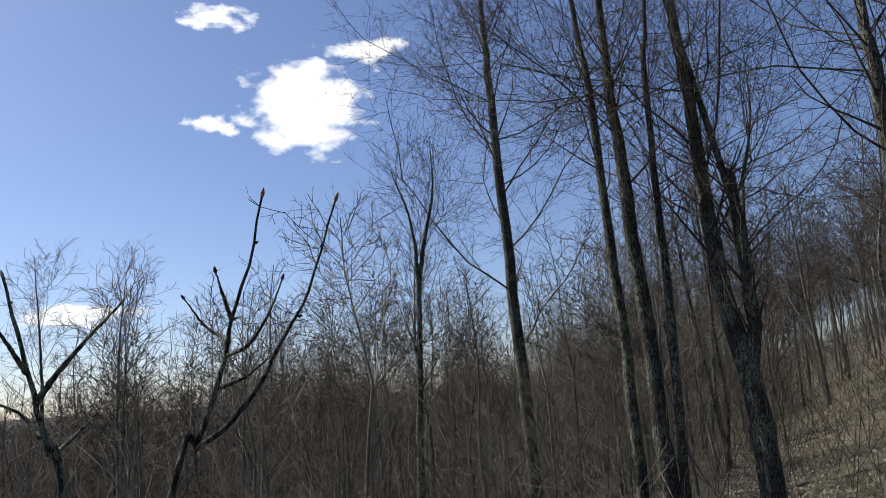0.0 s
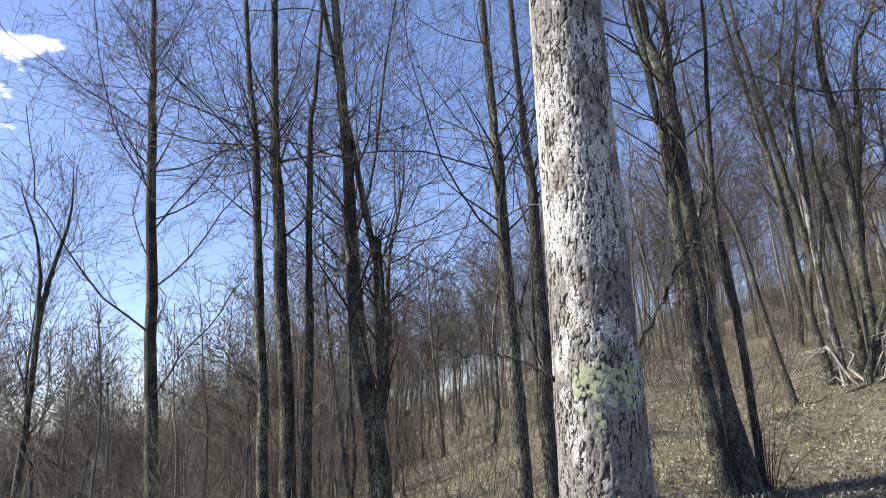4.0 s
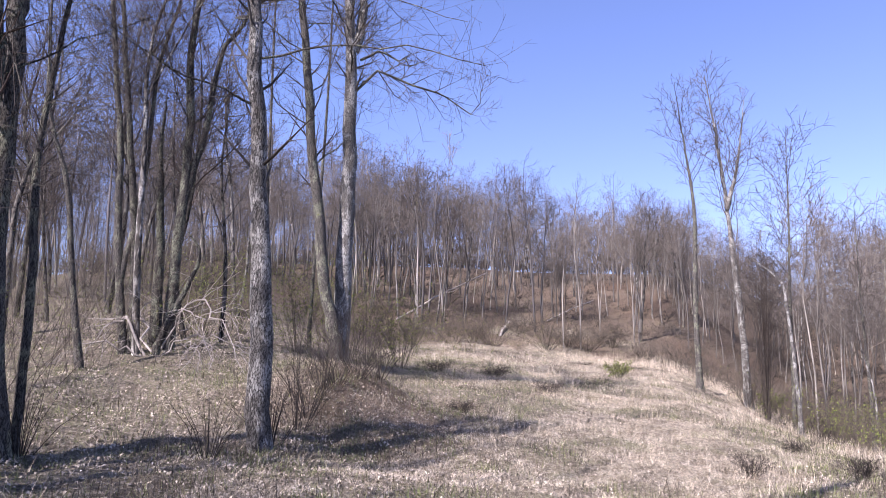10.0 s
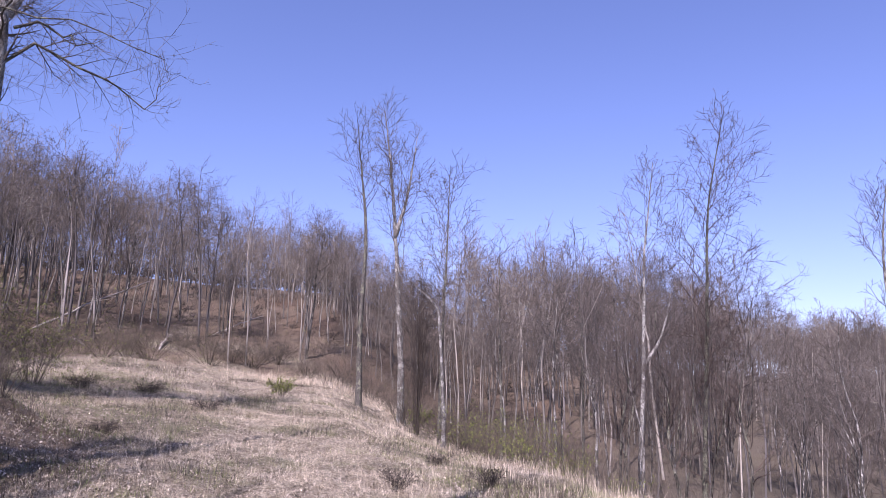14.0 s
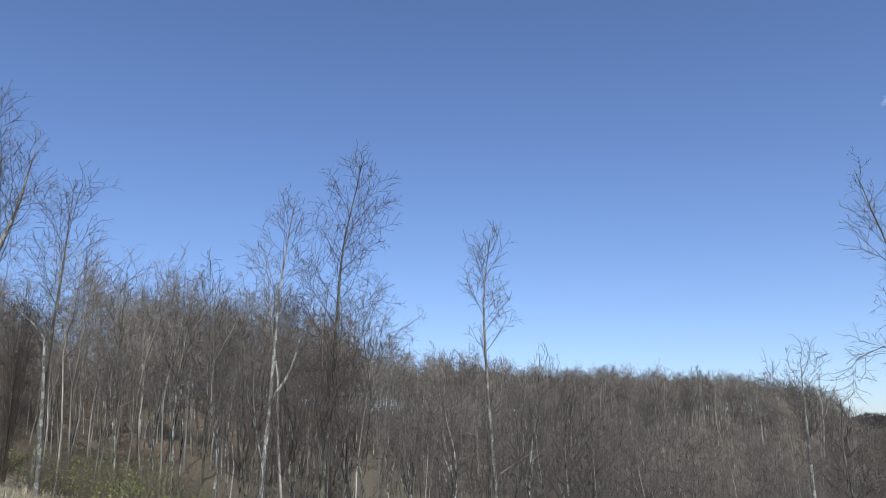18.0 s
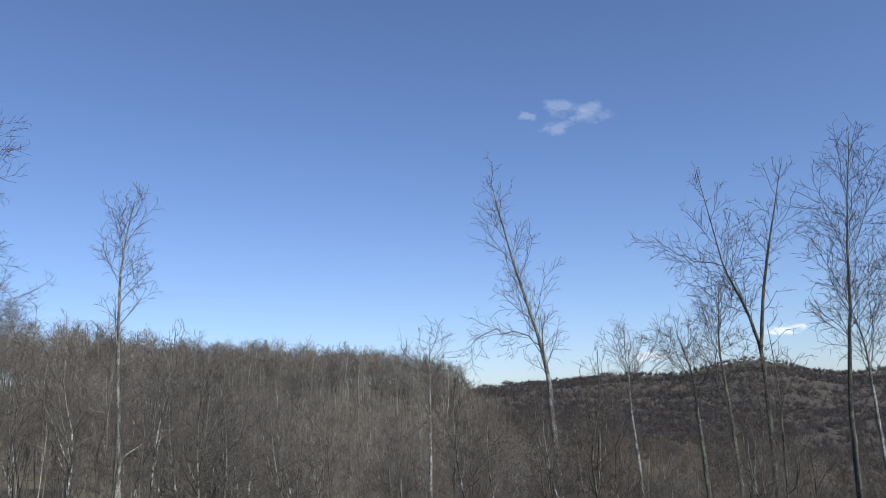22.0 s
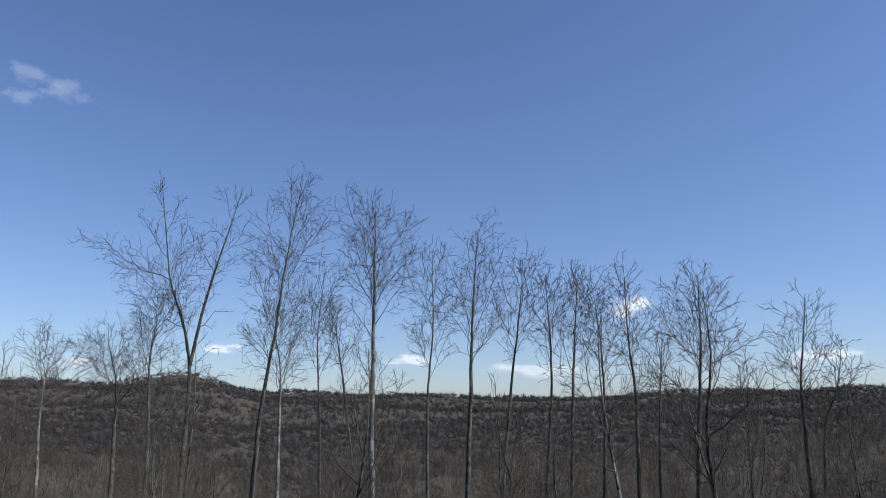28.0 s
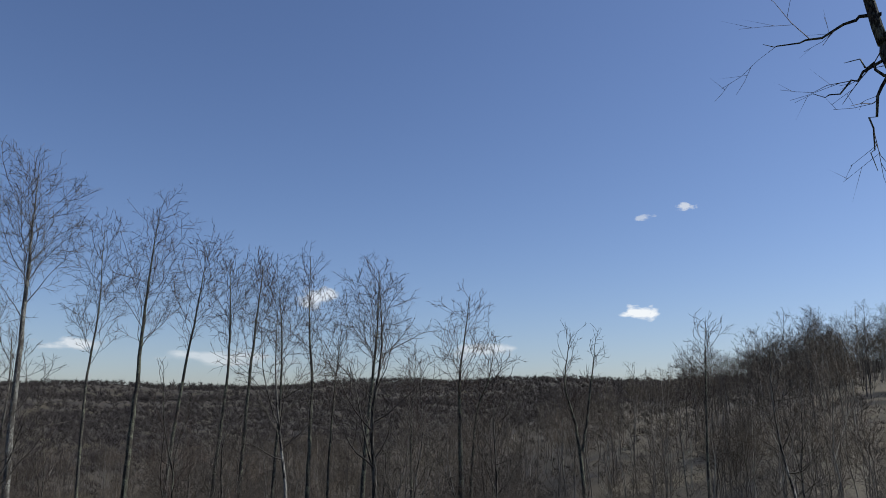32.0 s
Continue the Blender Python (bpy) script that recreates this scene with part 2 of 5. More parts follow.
@functools.lru_cache(None)
def waves(seed):
    r = np.random.RandomState(seed)
    out = []
    for i in range(6):
        a, f, ph = r.uniform(0, 6.28), r.uniform(0.6, 1.9), r.uniform(0, 6.28, 2)
        out.append((math.cos(a), math.sin(a), f, float(ph[0]), float(ph[1])))
    return out


def wobble(x, y, s, seed):
    """Cheap smooth noise, about -1 to 1, on arrays."""
    out = 0.0
    if isinstance(x, float):
        for ca, sa, f, p, q in waves(seed):
            out += math.sin((x * ca + y * sa) * f / s * 6.28 + p) * math.cos((y * ca - x * sa) * f / s * 4.1 + q)
        return out / 3.0
    for ca, sa, f, p, q in waves(seed):
        out = out + np.sin((x * ca + y * sa) * f / s * 6.28 + p) * np.cos((y * ca - x * sa) * f / s * 4.1 + q)
    return out / 3.0


def land(x, y):
    """Height of the ground at x, y (arrays or numbers)."""
    x, y = np.asarray(x, float), np.asarray(y, float)
    r, az = np.hypot(x, y), np.degrees(np.arctan2(-x, y))
    az = np.where(az > 70, az - 360, az)
    bi = np.clip(np.searchsorted(BEARINGS, az) - 1, 0, len(BEARINGS) - 2)
    fb = np.clip((az - BEARINGS[bi]) / (BEARINGS[bi + 1] - BEARINGS[bi]), 0, 1)
    fb = fb * fb * (3 - 2 * fb)
    ri = np.clip(np.searchsorted(RADII, r) - 1, 0, len(RADII) - 2)
    fr = np.clip((r - RADII[ri]) / (RADII[ri + 1] - RADII[ri]), 0, 1)
    h = (HEIGHTS[bi, ri] * (1 - fr) + HEIGHTS[bi, ri + 1] * fr) * (1 - fb) + (HEIGHTS[bi + 1, ri] * (1 - fr) + HEIGHTS[bi + 1, ri + 1] * fr) * fb
    h = h + wobble(x, y, 5, 1) * np.clip(r / 12, 0, 1) * 0.09 + wobble(x, y, 1.3, 2) * 0.04 + wobble(x, y, 0.7, 5) * 0.035
    h = h + wobble(x, y, 60, 3) * np.clip((r - 60) / 200, 0, 2.5) + wobble(x, y, 520, 4) * np.clip((r - 500) / 80, 0, 11)
    # the worn bank beside the forked tree, with a scooped face
    bx, by = spot(-69.0, 17.0)
    d = np.hypot((x - bx) / 2.6, (y - by) / 1.9)
    h = h + 0.7 * np.exp(-d * d) - 0.4 * np.exp(-(((x - bx - 1.2) / 1.4) ** 2 + ((y - by + 1.6) / 1.2) ** 2))
    return h


def spot(az, r):
    return -math.sin(radians(az)) * r, math.cos(radians(az)) * r


def field_edge(az):
    """How far the open grass reaches along a bearing."""
    return np.interp(az, [-180, -160, -140, -120, -108, -100, -92, -82, -75, -68, -58, -50, -46, -30, 0],
                     [8, 12, 13, 15, 20, 40, 52, 56, 46, 24, 16, 11, 8, 4, 3])


def bearing(x, y):
    az = np.degrees(np.arctan2(-np.asarray(x, float), np.asarray(y, float)))
    return np.where(az > 70, az - 360, az)


# ---- mesh tools ----
def mesh_np(name, verts, quads, material=None, smooth=True):
    verts, quads = np.asarray(verts, np.float32), np.asarray(quads, np.int32)
    me = bpy.data.meshes.new(name)
    me.vertices.add(len(verts))
    me.vertices.foreach_set("co", verts.ravel())
    flat = quads.ravel()
    flat = flat[flat >= 0]
    count = (quads >= 0).sum(1)
    me.loops.add(len(flat))
    me.loops.foreach_set("vertex_index", flat)
    me.polygons.add(len(quads))
    me.polygons.foreach_set("loop_start", np.concatenate([[0], np.cumsum(count)[:-1]]).astype(np.int32))
    me.polygons.foreach_set("use_smooth", np.full(len(quads), smooth))
    me.update(calc_edges=True)
    if material:
        me.materials.append(material)
    return me


def part(name, me, parent, label=""):
    ob = new(name, me)
    ob.parent = parent
    return tagged(ob, label)


def unit(v):
    return v / (np.linalg.norm(v, axis=-1, keepdims=True) + 1e-9)


def tubes(P, R, sides):
    """Tapered tubes round polylines: P is (N, n, 3), R is (N, n)."""
    N, n = R.shape
    T = unit(np.gradient(P, axis=1))
    ref = np.where(np.abs(T[:, :1, 2:3]) > 0.85, np.array([[[1.0, 0, 0]]]), np.array([[[0, 0, 1.0]]]))
    U = unit(np.cross(T, np.broadcast_to(ref, T.shape)))
    W = np.cross(T, U)
    a = np.arange(sides) * 2 * np.pi / sides
    V = P[:, :, None] + R[:, :, None, None] * (np.cos(a)[:, None] * U[:, :, None] + np.sin(a)[:, None] * W[:, :, None])
    i = np.arange(N * n * sides).reshape(N, n, sides)
    j = np.roll(i, -1, 2)
    Q = np.stack([i[:, :-1], j[:, :-1], j[:, 1:], i[:, 1:]], -1).reshape(-1, 4)
    return V.reshape(-1, 3), Q


def spikes(P, R):
    """Thin three-sided twigs that run to a point; P is (N, 2, 3), R is (N, 2)."""
    N = len(P)
    T = unit(P[:, 1] - P[:, 0])
    ref = np.where(np.abs(T[:, 2:3]) > 0.85, np.array([[1.0, 0, 0]]), np.array([[0, 0, 1.0]]))
    U = unit(np.cross(T, ref))
    W = np.cross(T, U)
    ring = [P[:, 0] + R[:, :1] * (math.cos(a) * U + math.sin(a) * W) for a in (0, 2.094, 4.189)]
    V = np.stack([*ring, P[:, 1]], 1).reshape(-1, 3)
    k = np.arange(N)[:, None] * 4
    return V, np.concatenate([k + [[0, 1, 3, 0]], k + [[1, 2, 3, 0]], k + [[2, 0, 3, 0]]]) * np.array([[1, 1, 1, 0]]) - np.array([[0, 0, 0, 1]])


def joined(pieces):
    vs, qs, o = [], [], 0
    for v, q in pieces:
        vs.append(v)
        qs.append(np.where(q < 0, -1, q + o))
        o += len(v)
    return np.concatenate(vs), np.concatenate(qs)


def sprout(rng, P, R, k, t0, t1, angle, ratio, n, wig, up, rr, rmin, shape=0.5):
    """k side shoots on each polyline of P, between the shares t0 and t1 of its length."""
    N, m = R.shape
    idx = np.repeat(np.arange(N), k)
    t = t0 + (t1 - t0) * (np.tile(np.arange(k), N) + rng.rand(N * k)) / k
    f = np.clip(t, 0, 0.999) * (m - 1)
    i = f.astype(int)
    u = (f - i)[:, None]
    start = P[idx, i] * (1 - u) + P[idx, i + 1] * u
    tan = unit(P[idx, i + 1] - P[idx, i])
    r0 = (R[idx, i] * (1 - u[:, 0]) + R[idx, i + 1] * u[:, 0])
    plen = np.linalg.norm(np.diff(P, axis=1), axis=-1).sum(1)[idx]
    side = unit(np.cross(tan, rng.normal(size=tan.shape)))
    an = np.radians(angle) * (1 + 0.25 * rng.normal(size=(len(idx), 1)))
    d = np.cos(an) * tan + np.sin(an) * side
    L = plen * ratio * (1 - shape * (t - t0) / max(t1 - t0, 1e-3)) * (0.7 + 0.6 * rng.rand(len(idx)))
    pts = [start]
    for s in range(n - 1):
        d = unit(d + wig * rng.normal(size=d.shape) + np.array([0, 0, up]))
        pts.append(pts[-1] + d * (L / (n - 1))[:, None])
    rb = np.maximum(r0 * rr, rmin)
    return np.stack(pts, 1), np.maximum(rb[:, None] * np.linspace(1, 0.3, n), rmin * 0.7)


def shoots(rng, P, R, gap, t0, t1, angle, length, n, wig, up, rr, rmin, turn=2.4, least=1):
    """Side shoots at an even spacing along each polyline; length(t, l) gives theirs from the share t and the parent's length l."""
    N, m = R.shape
    plen = np.linalg.norm(np.diff(P, axis=1), axis=-1).sum(1)
    k = np.maximum(least, np.round(plen * (t1 - t0) / gap)).astype(int)
    idx = np.repeat(np.arange(N), k)
    j = np.arange(len(idx)) - np.repeat(np.cumsum(k) - k, k)
    u0 = (j + rng.rand(len(idx))) / k[idx]
    t = t0 + (t1 - t0) * u0
    f = np.clip(t, 0, 0.999) * (m - 1)
    i = f.astype(int)
    u = (f - i)[:, None]
    start = P[idx, i] * (1 - u) + P[idx, i + 1] * u
    tan = unit(P[idx, i + 1] - P[idx, i])
    r0 = R[idx, i] * (1 - u[:, 0]) + R[idx, i + 1] * u[:, 0]
    ref = np.where(np.abs(tan[:, 2:3]) > 0.8, np.array([[1.0, 0, 0]]), np.array([[0, 0, 1.0]]))
    A = unit(np.cross(tan, ref))
    phi = (rng.rand(N)[idx] * 6.28 + j * turn + rng.normal(size=len(idx)) * 0.5)[:, None]
    side = np.cos(phi) * A + np.sin(phi) * np.cross(tan, A)
    an = np.radians(angle) * (1 + 0.2 * rng.normal(size=(len(idx), 1)))
    d = np.cos(an) * tan + np.sin(an) * side
    L = length(u0, plen[idx]) * rng.uniform(0.75, 1.18, len(idx))
    pts = [start]
    for q in range(n - 1):
        d = unit(d + wig * rng.normal(size=d.shape) + np.array([0, 0, up]))
        pts.append(pts[-1] + d * (L / (n - 1))[:, None])
    rb = np.maximum(r0 * rr, rmin)
    return np.stack(pts, 1), np.maximum(rb[:, None] * np.linspace(1, 0.25, n), rmin * 0.75)


def twigs_on(rng, P1, R1, gap, rmin, wig=0.16, up=0.09, levels=3, lean=46, fine=True):
    """The finer branching of a set of limbs: branchlets, twigs and their tips."""
    P2, R2 = shoots(rng, P1, R1, gap * 1.7, 0.10, 1.0, lean, lambda t, l: np.minimum(l * 0.5, gap * 7) * (1 - 0.4 * t) + gap * 0.9, 4, wig, up, 0.5, rmin * 1.3, 2.9)
    P3, R3 = shoots(rng, P2, R2, gap * 1.15, 0.12, 1.0, lean, lambda t, l: np.minimum(l * 0.5, gap * 4) * (1 - 0.4 * t) + gap * 0.6, 3, wig, up, 0.7, rmin * 1.1, 3.0)
    out = [tubes(P2, R2, 3), tubes(P3, R3, 3) if fine else spikes(P3[:, [0, -1]], R3[:, [0, -1]])]
    if levels > 2:
        P4, R4 = shoots(rng, P3, R3, gap, 0.15, 1.0, lean, lambda t, l: np.minimum(l * 0.6, gap * 2.2) * (1 - 0.3 * t) + gap * 0.4, 2, wig, up, 0.8, rmin)
        out.append(spikes(P4, R4))
        return out, P4[:, 1]
    return out, P3[:, -1]


def curve_through(pts, n):
    """A smooth line of n points through a few given ones."""
    p = np.array(pts, float)
    p = np.vstack([2 * p[0] - p[1], p, 2 * p[-1] - p[-2]])
    seg = np.linspace(0, len(p) - 3 - 1e-6, n)
    i = seg.astype(int)
    t = (seg - i)[:, None]
    a, b, c, d = p[i], p[i + 1], p[i + 2], p[i + 3]
    return 0.5 * (2 * b + (c - a) * t + (2 * a - 5 * b + 4 * c - d) * t**2 + (3 * b - a - 3 * c + d) * t**3)


def polar(az, el, d):
    return (*spot(az, d), 1.6 + math.tan(radians(el)) * d)


# ---- ground ----
def build_ground():
    rings = np.concatenate([[0.05], np.geomspace(1.2, 60, 230), np.geomspace(62, 4600, 90)])
    az = np.radians(np.arange(0, 360, 0.6))
    r, a = np.meshgrid(rings, az, indexing="ij")
    x, y = -np.sin(a) * r, np.cos(a) * r
    V = np.stack([x, y, land(x, y)], -1).reshape(-1, 3)
    n = len(az)
    i = np.arange(len(rings) * n).reshape(len(rings), n)
    j = np.roll(i, -1, 1)
    Q = np.stack([i[:-1], j[:-1], j[1:], i[1:]], -1).reshape(-1, 4)
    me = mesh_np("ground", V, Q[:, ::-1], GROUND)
    b, rr = bearing(V[:, 0], V[:, 1]), np.hypot(V[:, 0], V[:, 1])
    edge = field_edge(b) * (1 + 0.2 * wobble(V[:, 0], V[:, 1], 9, 6))
    open_ = np.clip((edge - rr) / 5 + 0.5, 0, 1) * np.clip((-60 - b) / 12, 0, 1)
    open_ = np.maximum(open_, 0.35 * np.clip((-32 - b) / 8, 0, 1) * np.clip((20 - rr) / 6, 0, 1))
    gaps = wobble(V[:, 0], V[:, 1], 3.5, 21) + 0.6 * wobble(V[:, 0], V[:, 1], 14, 22)
    open_ = open_ * np.clip(1.15 - 1.6 * gaps, 0.4, 1)
    bx, by = spot(-71.0, 15.2)
    soil = np.clip(1.4 - np.hypot((V[:, 0] - bx) / 3.0, (V[:, 1] - by) / 2.0) + 0.3 * wobble(V[:, 0], V[:, 1], 1.6, 9), 0, 1) * 0.6
    hill = np.clip((rr - edge) / 5, 0, 1) * np.clip((-52 - b) / 6, 0, 1) * np.clip((b + 118) / 10, 0, 1) * np.clip((rr - 30) / 10, 0, 1)
    soil = np.maximum(soil, hill * (0.5 + 0.25 * wobble(V[:, 0], V[:, 1], 17, 8)))
    # Third channel darkens far ground, valley slopes and thicket floor, painting in shade.
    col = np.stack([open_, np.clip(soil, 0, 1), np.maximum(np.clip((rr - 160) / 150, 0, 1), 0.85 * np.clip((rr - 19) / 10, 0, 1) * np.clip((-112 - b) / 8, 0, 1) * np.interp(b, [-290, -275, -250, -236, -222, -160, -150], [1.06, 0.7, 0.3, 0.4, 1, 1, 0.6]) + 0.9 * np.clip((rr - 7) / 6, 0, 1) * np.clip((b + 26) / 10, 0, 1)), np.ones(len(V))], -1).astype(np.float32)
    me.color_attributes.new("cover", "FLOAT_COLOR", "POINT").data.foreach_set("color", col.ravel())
    tagged(new("ground", me), "dry straw field, leaf-strewn wood floor and wooded slopes", "ground", kind="structure")


build_ground()

# ---- trees of the near and middle ground ----
TREE_SEED = [100]


def bare_tree(label, kind, dist, r0, ext, t0, limbs, ratio, angle, *stems, group="bare trees", extra=(), leafing=0):
    """A leafless tree: stems through bearings and elevations at one distance, rooted in the ground."""
    TREE_SEED[0] += 1
    rng = np.random.RandomState(TREE_SEED[0])
    r0 *= 0.86 if dist < 11 else 1.08 if dist < 22 else 0.72
    rmin = max(0.0022, dist * 0.00021)
    far = dist >= 22
    lines = []
    for k, s in enumerate(stems):
        p = [np.array(polar(az, el, dist)) for az, el in s]
        if k == 0 or s[0] != stems[0][0] and s[0][1] < -4:
            d = unit(p[0] - p[1])
            d[:2] *= 0.5
            g = float(land(p[0][0], p[0][1])) - 0.12
            if p[0][2] > g + 0.3:
                q = p[0] + d * ((g - p[0][2]) / d[2])
                q[2] = float(land(q[0], q[1])) - 0.12
                p.insert(0, q)
            else:
                p[0][2] = g
        if ext > 0:
            d = unit(unit(p[-1] - p[-2]) + np.array([0, 0, 0.5]))
            p.append(p[-1] + d * ext)
        # depth sway so that stems are not flat
        away = np.array([*spot(s[0][0], 1.0), 0])
        for i in range(2 if k == 0 else 1, len(p)):
            p[i] = p[i] + away * rng.normal() * 0.012 * (p[i][2] - p[0][2])
        n = 26 if k == 0 else 16
        c = curve_through(p, n)
        c[1:-1] += rng.normal(size=(n - 2, 3)) * r0 * 0.10
        u = np.linspace(0, 1, n)
        tip = 0.30 if ext > 0 else 0.10
        rad = (r0 if k == 0 else r0 * 0.62) * (1.12 - (1.12 - tip) * u**1.15)
        if k == 0:
            rad = rad + r0 * 0.55 * np.exp(-u * 22)
        lines.append((c[None], np.maximum(rad, rmin)[None]))
    base = lines[0][0][0, 0].copy()
    base[2] += 0.12
    tree = tagged(new("tree"), label, "tree", group)
    tree.location = base
    v, q = joined([tubes(P, R, 12) for P, R in lines])
    part("trunk", mesh_np("trunk", v - base, q, BARK[kind]), tree)
    crown, tips = [], []
    given = [[np.array(polar(az, el, dist)) for az, el in s] for s in extra]
    gap = max(dist * 0.0062, 0.15 if dist > 12 else 0.19)
    high = float(np.linalg.norm(np.diff(lines[0][0][0], axis=0), axis=-1).sum())
    for k, (P, R) in enumerate(lines):
        size = high * ratio * (0.53 if far else 0.95) * (1.0 if k == 0 else 0.7)
        first = (min(0.56, t0 + 0.08) if far else t0) if k == 0 else 0.2
        span = (1 - first) * float(np.linalg.norm(np.diff(P[0], axis=0), axis=-1).sum())
        whole = span if k == 0 else whole
        n_limbs = max(1, limbs if k == 0 else int(limbs * span / whole))
        P1, R1 = shoots(rng, P, R, span / n_limbs, first, 0.985, min(angle + 4, 50) if far else min(angle + 6, 64),
                        lambda t, l: size * np.interp(t, [0, 0.25, 0.65, 1], [0.7, 0.95, 0.82, 0.36] if far else [0.75, 1.0, 0.62, 0.2]), 10, 0.10 if far else 0.14, 0.07 if far else 0.055, 0.28 if far else 0.19, rmin * 1.5)
        if k == 0 and given:
            PE = np.stack([curve_through(g, 16) for g in given])
            PE[:, 2:] += rng.normal(size=PE[:, 2:].shape) * 0.0035 * dist
            RE = np.linspace(max(r0 * 0.20, rmin * 2.4), rmin * 1.2, 10)[None].repeat(len(PE), 0)
            pick = np.linspace(0, 15, 10).round().astype(int)
            P1, R1 = np.concatenate([P1, PE[:, pick]]), np.concatenate([R1, RE])
        for i in range(len(P1)):
            v, q = tubes(P1[i:i + 1], R1[i:i + 1], 5)
            # Limbs of pale trees take grey bark, their shade put into the colour.
            part("limb", mesh_np("limb", v - base, q, (BARK[kind] if kind != "pale" else BARK["grey"]) if dist < 25 else TWIG[kind]), tree)
        twigs, ends = twigs_on(rng, P1, R1, gap, rmin, 0.09 if far else 0.15, 0.08)
        crown += twigs
        tips.append(ends)
        # twigs straight from the upper stem
        if limbs > 1:
            PT, RT = shoots(rng, P[:, -(10 if far else 14):], R[:, -(10 if far else 14):], gap * 3.2, 0.0, 1.0, 46, lambda t, l: size * 0.27 * (1.1 - 0.65 * t), 5, 0.12, 0.08, 0.25, rmin * 1.2)
            twigs, ends = twigs_on(rng, PT, RT, gap, rmin, 0.13, 0.08)
            crown += [tubes(PT, RT, 3)] + twigs
            tips.append(ends)
    if leafing:
        c = np.concatenate(tips)
        c = c[rng.rand(len(c)) < leafing] - base
        u, w = unit(rng.normal(size=c.shape)), unit(rng.normal(size=c.shape))
        s = rng.uniform(0.02, 0.05, (len(c), 1))
        V = np.stack([c, c + (u + w * 0.5) * s, c + u * s * 2, c + (u - w * 0.5) * s], 1).reshape(-1, 3)
        tagged(part("foliage", mesh_np("foliage", V, np.arange(len(V)).reshape(-1, 4), PALE_LEAF), tree, "first small pale green leaves"), kind="stuff")
    v, q = joined(crown)
    tagged(part("crown", mesh_np("crown", v - base, q, TWIG[kind]), tree), kind="stuff")
    return tree


bare_tree('distant bare tree above the thicket', 'dark', 45.3, 0.154, 0, 0.35, 12, 0.45, 45,
          ((23.78, 0.14), (23.71, 5.51), (23.29, 10.42)))
bare_tree('bare young tree at the thicket edge', 'dark', 30.3, 0.103, 0, 0.3, 10, 0.4, 45,
          ((28.26, 0.47), (28.58, 5.64), (29.1, 11.27)))
bare_tree('slender dark tree forking into an upright fan of twigs', 'dark', 13.3, 0.066, 0, 0.42, 14, 0.42, 38,
          ((3.04, -6.88), (2.67, 0.23), (2.26, 8.13), (2.52, 12.81), (3.92, 17.11)), ((2.26, 8.13), (1.65, 11.48), (0.74, 15.24), (0.69, 19.02)))
bare_tree('tall straight dark tree with arching side limbs', 'dark', 16.3, 0.122, 6, 0.25, 22, 0.36, 62,
          ((-5.17, -3.13), (-4.79, 8.07), (-4.54, 17.43), (-4.39, 24.48), (-4.19, 28.85)))
bare_tree('tall dark trunk in a close row', 'dark', 9.3, 0.083, 7, 0.5, 12, 0.3, 55,
          ((-12.48, -7.62), (-12.37, 3.17), (-12.01, 14.31), (-11.76, 22.9), (-11.35, 27.66)))
bare_tree('thick dark trunk in a close row', 'dark', 8.8, 0.113, 8, 0.55, 12, 0.3, 55,
          ((-14.25, -7.67), (-14.09, 3.01), (-13.66, 14.49), (-13.39, 21.43), (-13.37, 26.54)))
bare_tree('thin dark trunk in a close row', 'dark', 8.8, 0.061, 6, 0.4, 12, 0.3, 55,
          ((-15.24, -7.7), (-15.73, 5.27), (-15.81, 13.78), (-16.12, 22.96), (-16.74, 26.71)))
bare_tree('grey-brown trunk with a second stem forking low', 'dark', 8.7, 0.141, 8, 0.5, 12, 0.32, 55,
          ((-20.68, -7.84), (-20.37, -0.6), (-19.48, 4.88), (-19.03, 11.31), (-19.04, 18.49), (-18.51, 25.98)), ((-20.58, 0.9), (-21.07, 3.16), (-21.05, 9.03), (-20.77, 14.23), (-20.18, 16.31)))
bare_tree('grey mossy trunk beside the shaggy tree', 'grey', 6.8, 0.094, 7, 0.5, 12, 0.3, 55,
          ((-30.64, -6.56), (-30.6, 2.34), (-30.57, 11.89), (-30.5, 19.95), (-30.32, 27.01)))
bare_tree('grey trunk standing behind its neighbour', 'grey', 9.3, 0.102, 7, 0.5, 10, 0.3, 55,
          ((-33.0, -3.19), (-33.16, 6.84), (-33.3, 15.66), (-33.02, 21.7), (-32.87, 27.17)))
bare_tree('dark leaning trunk at the slope foot', 'dark', 10.2, 0.136, 6, 0.5, 10, 0.3, 50,
          ((-44.74, -4.51), (-44.06, 5.4), (-43.77, 14.79), (-43.61, 20.47), (-43.1, 24.32)))
bare_tree('mossy twin tree with two upright stems', 'grey', 10.5, 0.163, 5, 0.5, 12, 0.32, 50,
          ((-46.05, -4.5), (-44.85, 5.71), (-44.65, 13.86), (-44.38, 22.38), (-43.49, 25.84), (-43.01, 29.62)), ((-44.38, 22.38), (-44.65, 25.19), (-44.84, 29.84)))
bare_tree('slim grey companion tree with a bent stem', 'grey', 10.8, 0.071, 3, 0.5, 12, 0.35, 45,
          ((-47.15, -3.77), (-47.06, 5.77), (-46.58, 13.16), (-46.9, 19.36), (-47.61, 25.87)))
bare_tree('thin grey woodland tree', 'grey', 18.2, 0.063, 2, 0.45, 10, 0.35, 45,
          ((-50.22, 0.18), (-49.16, 5.8), (-48.13, 12.45), (-46.62, 16.96), (-46.09, 22.28)))
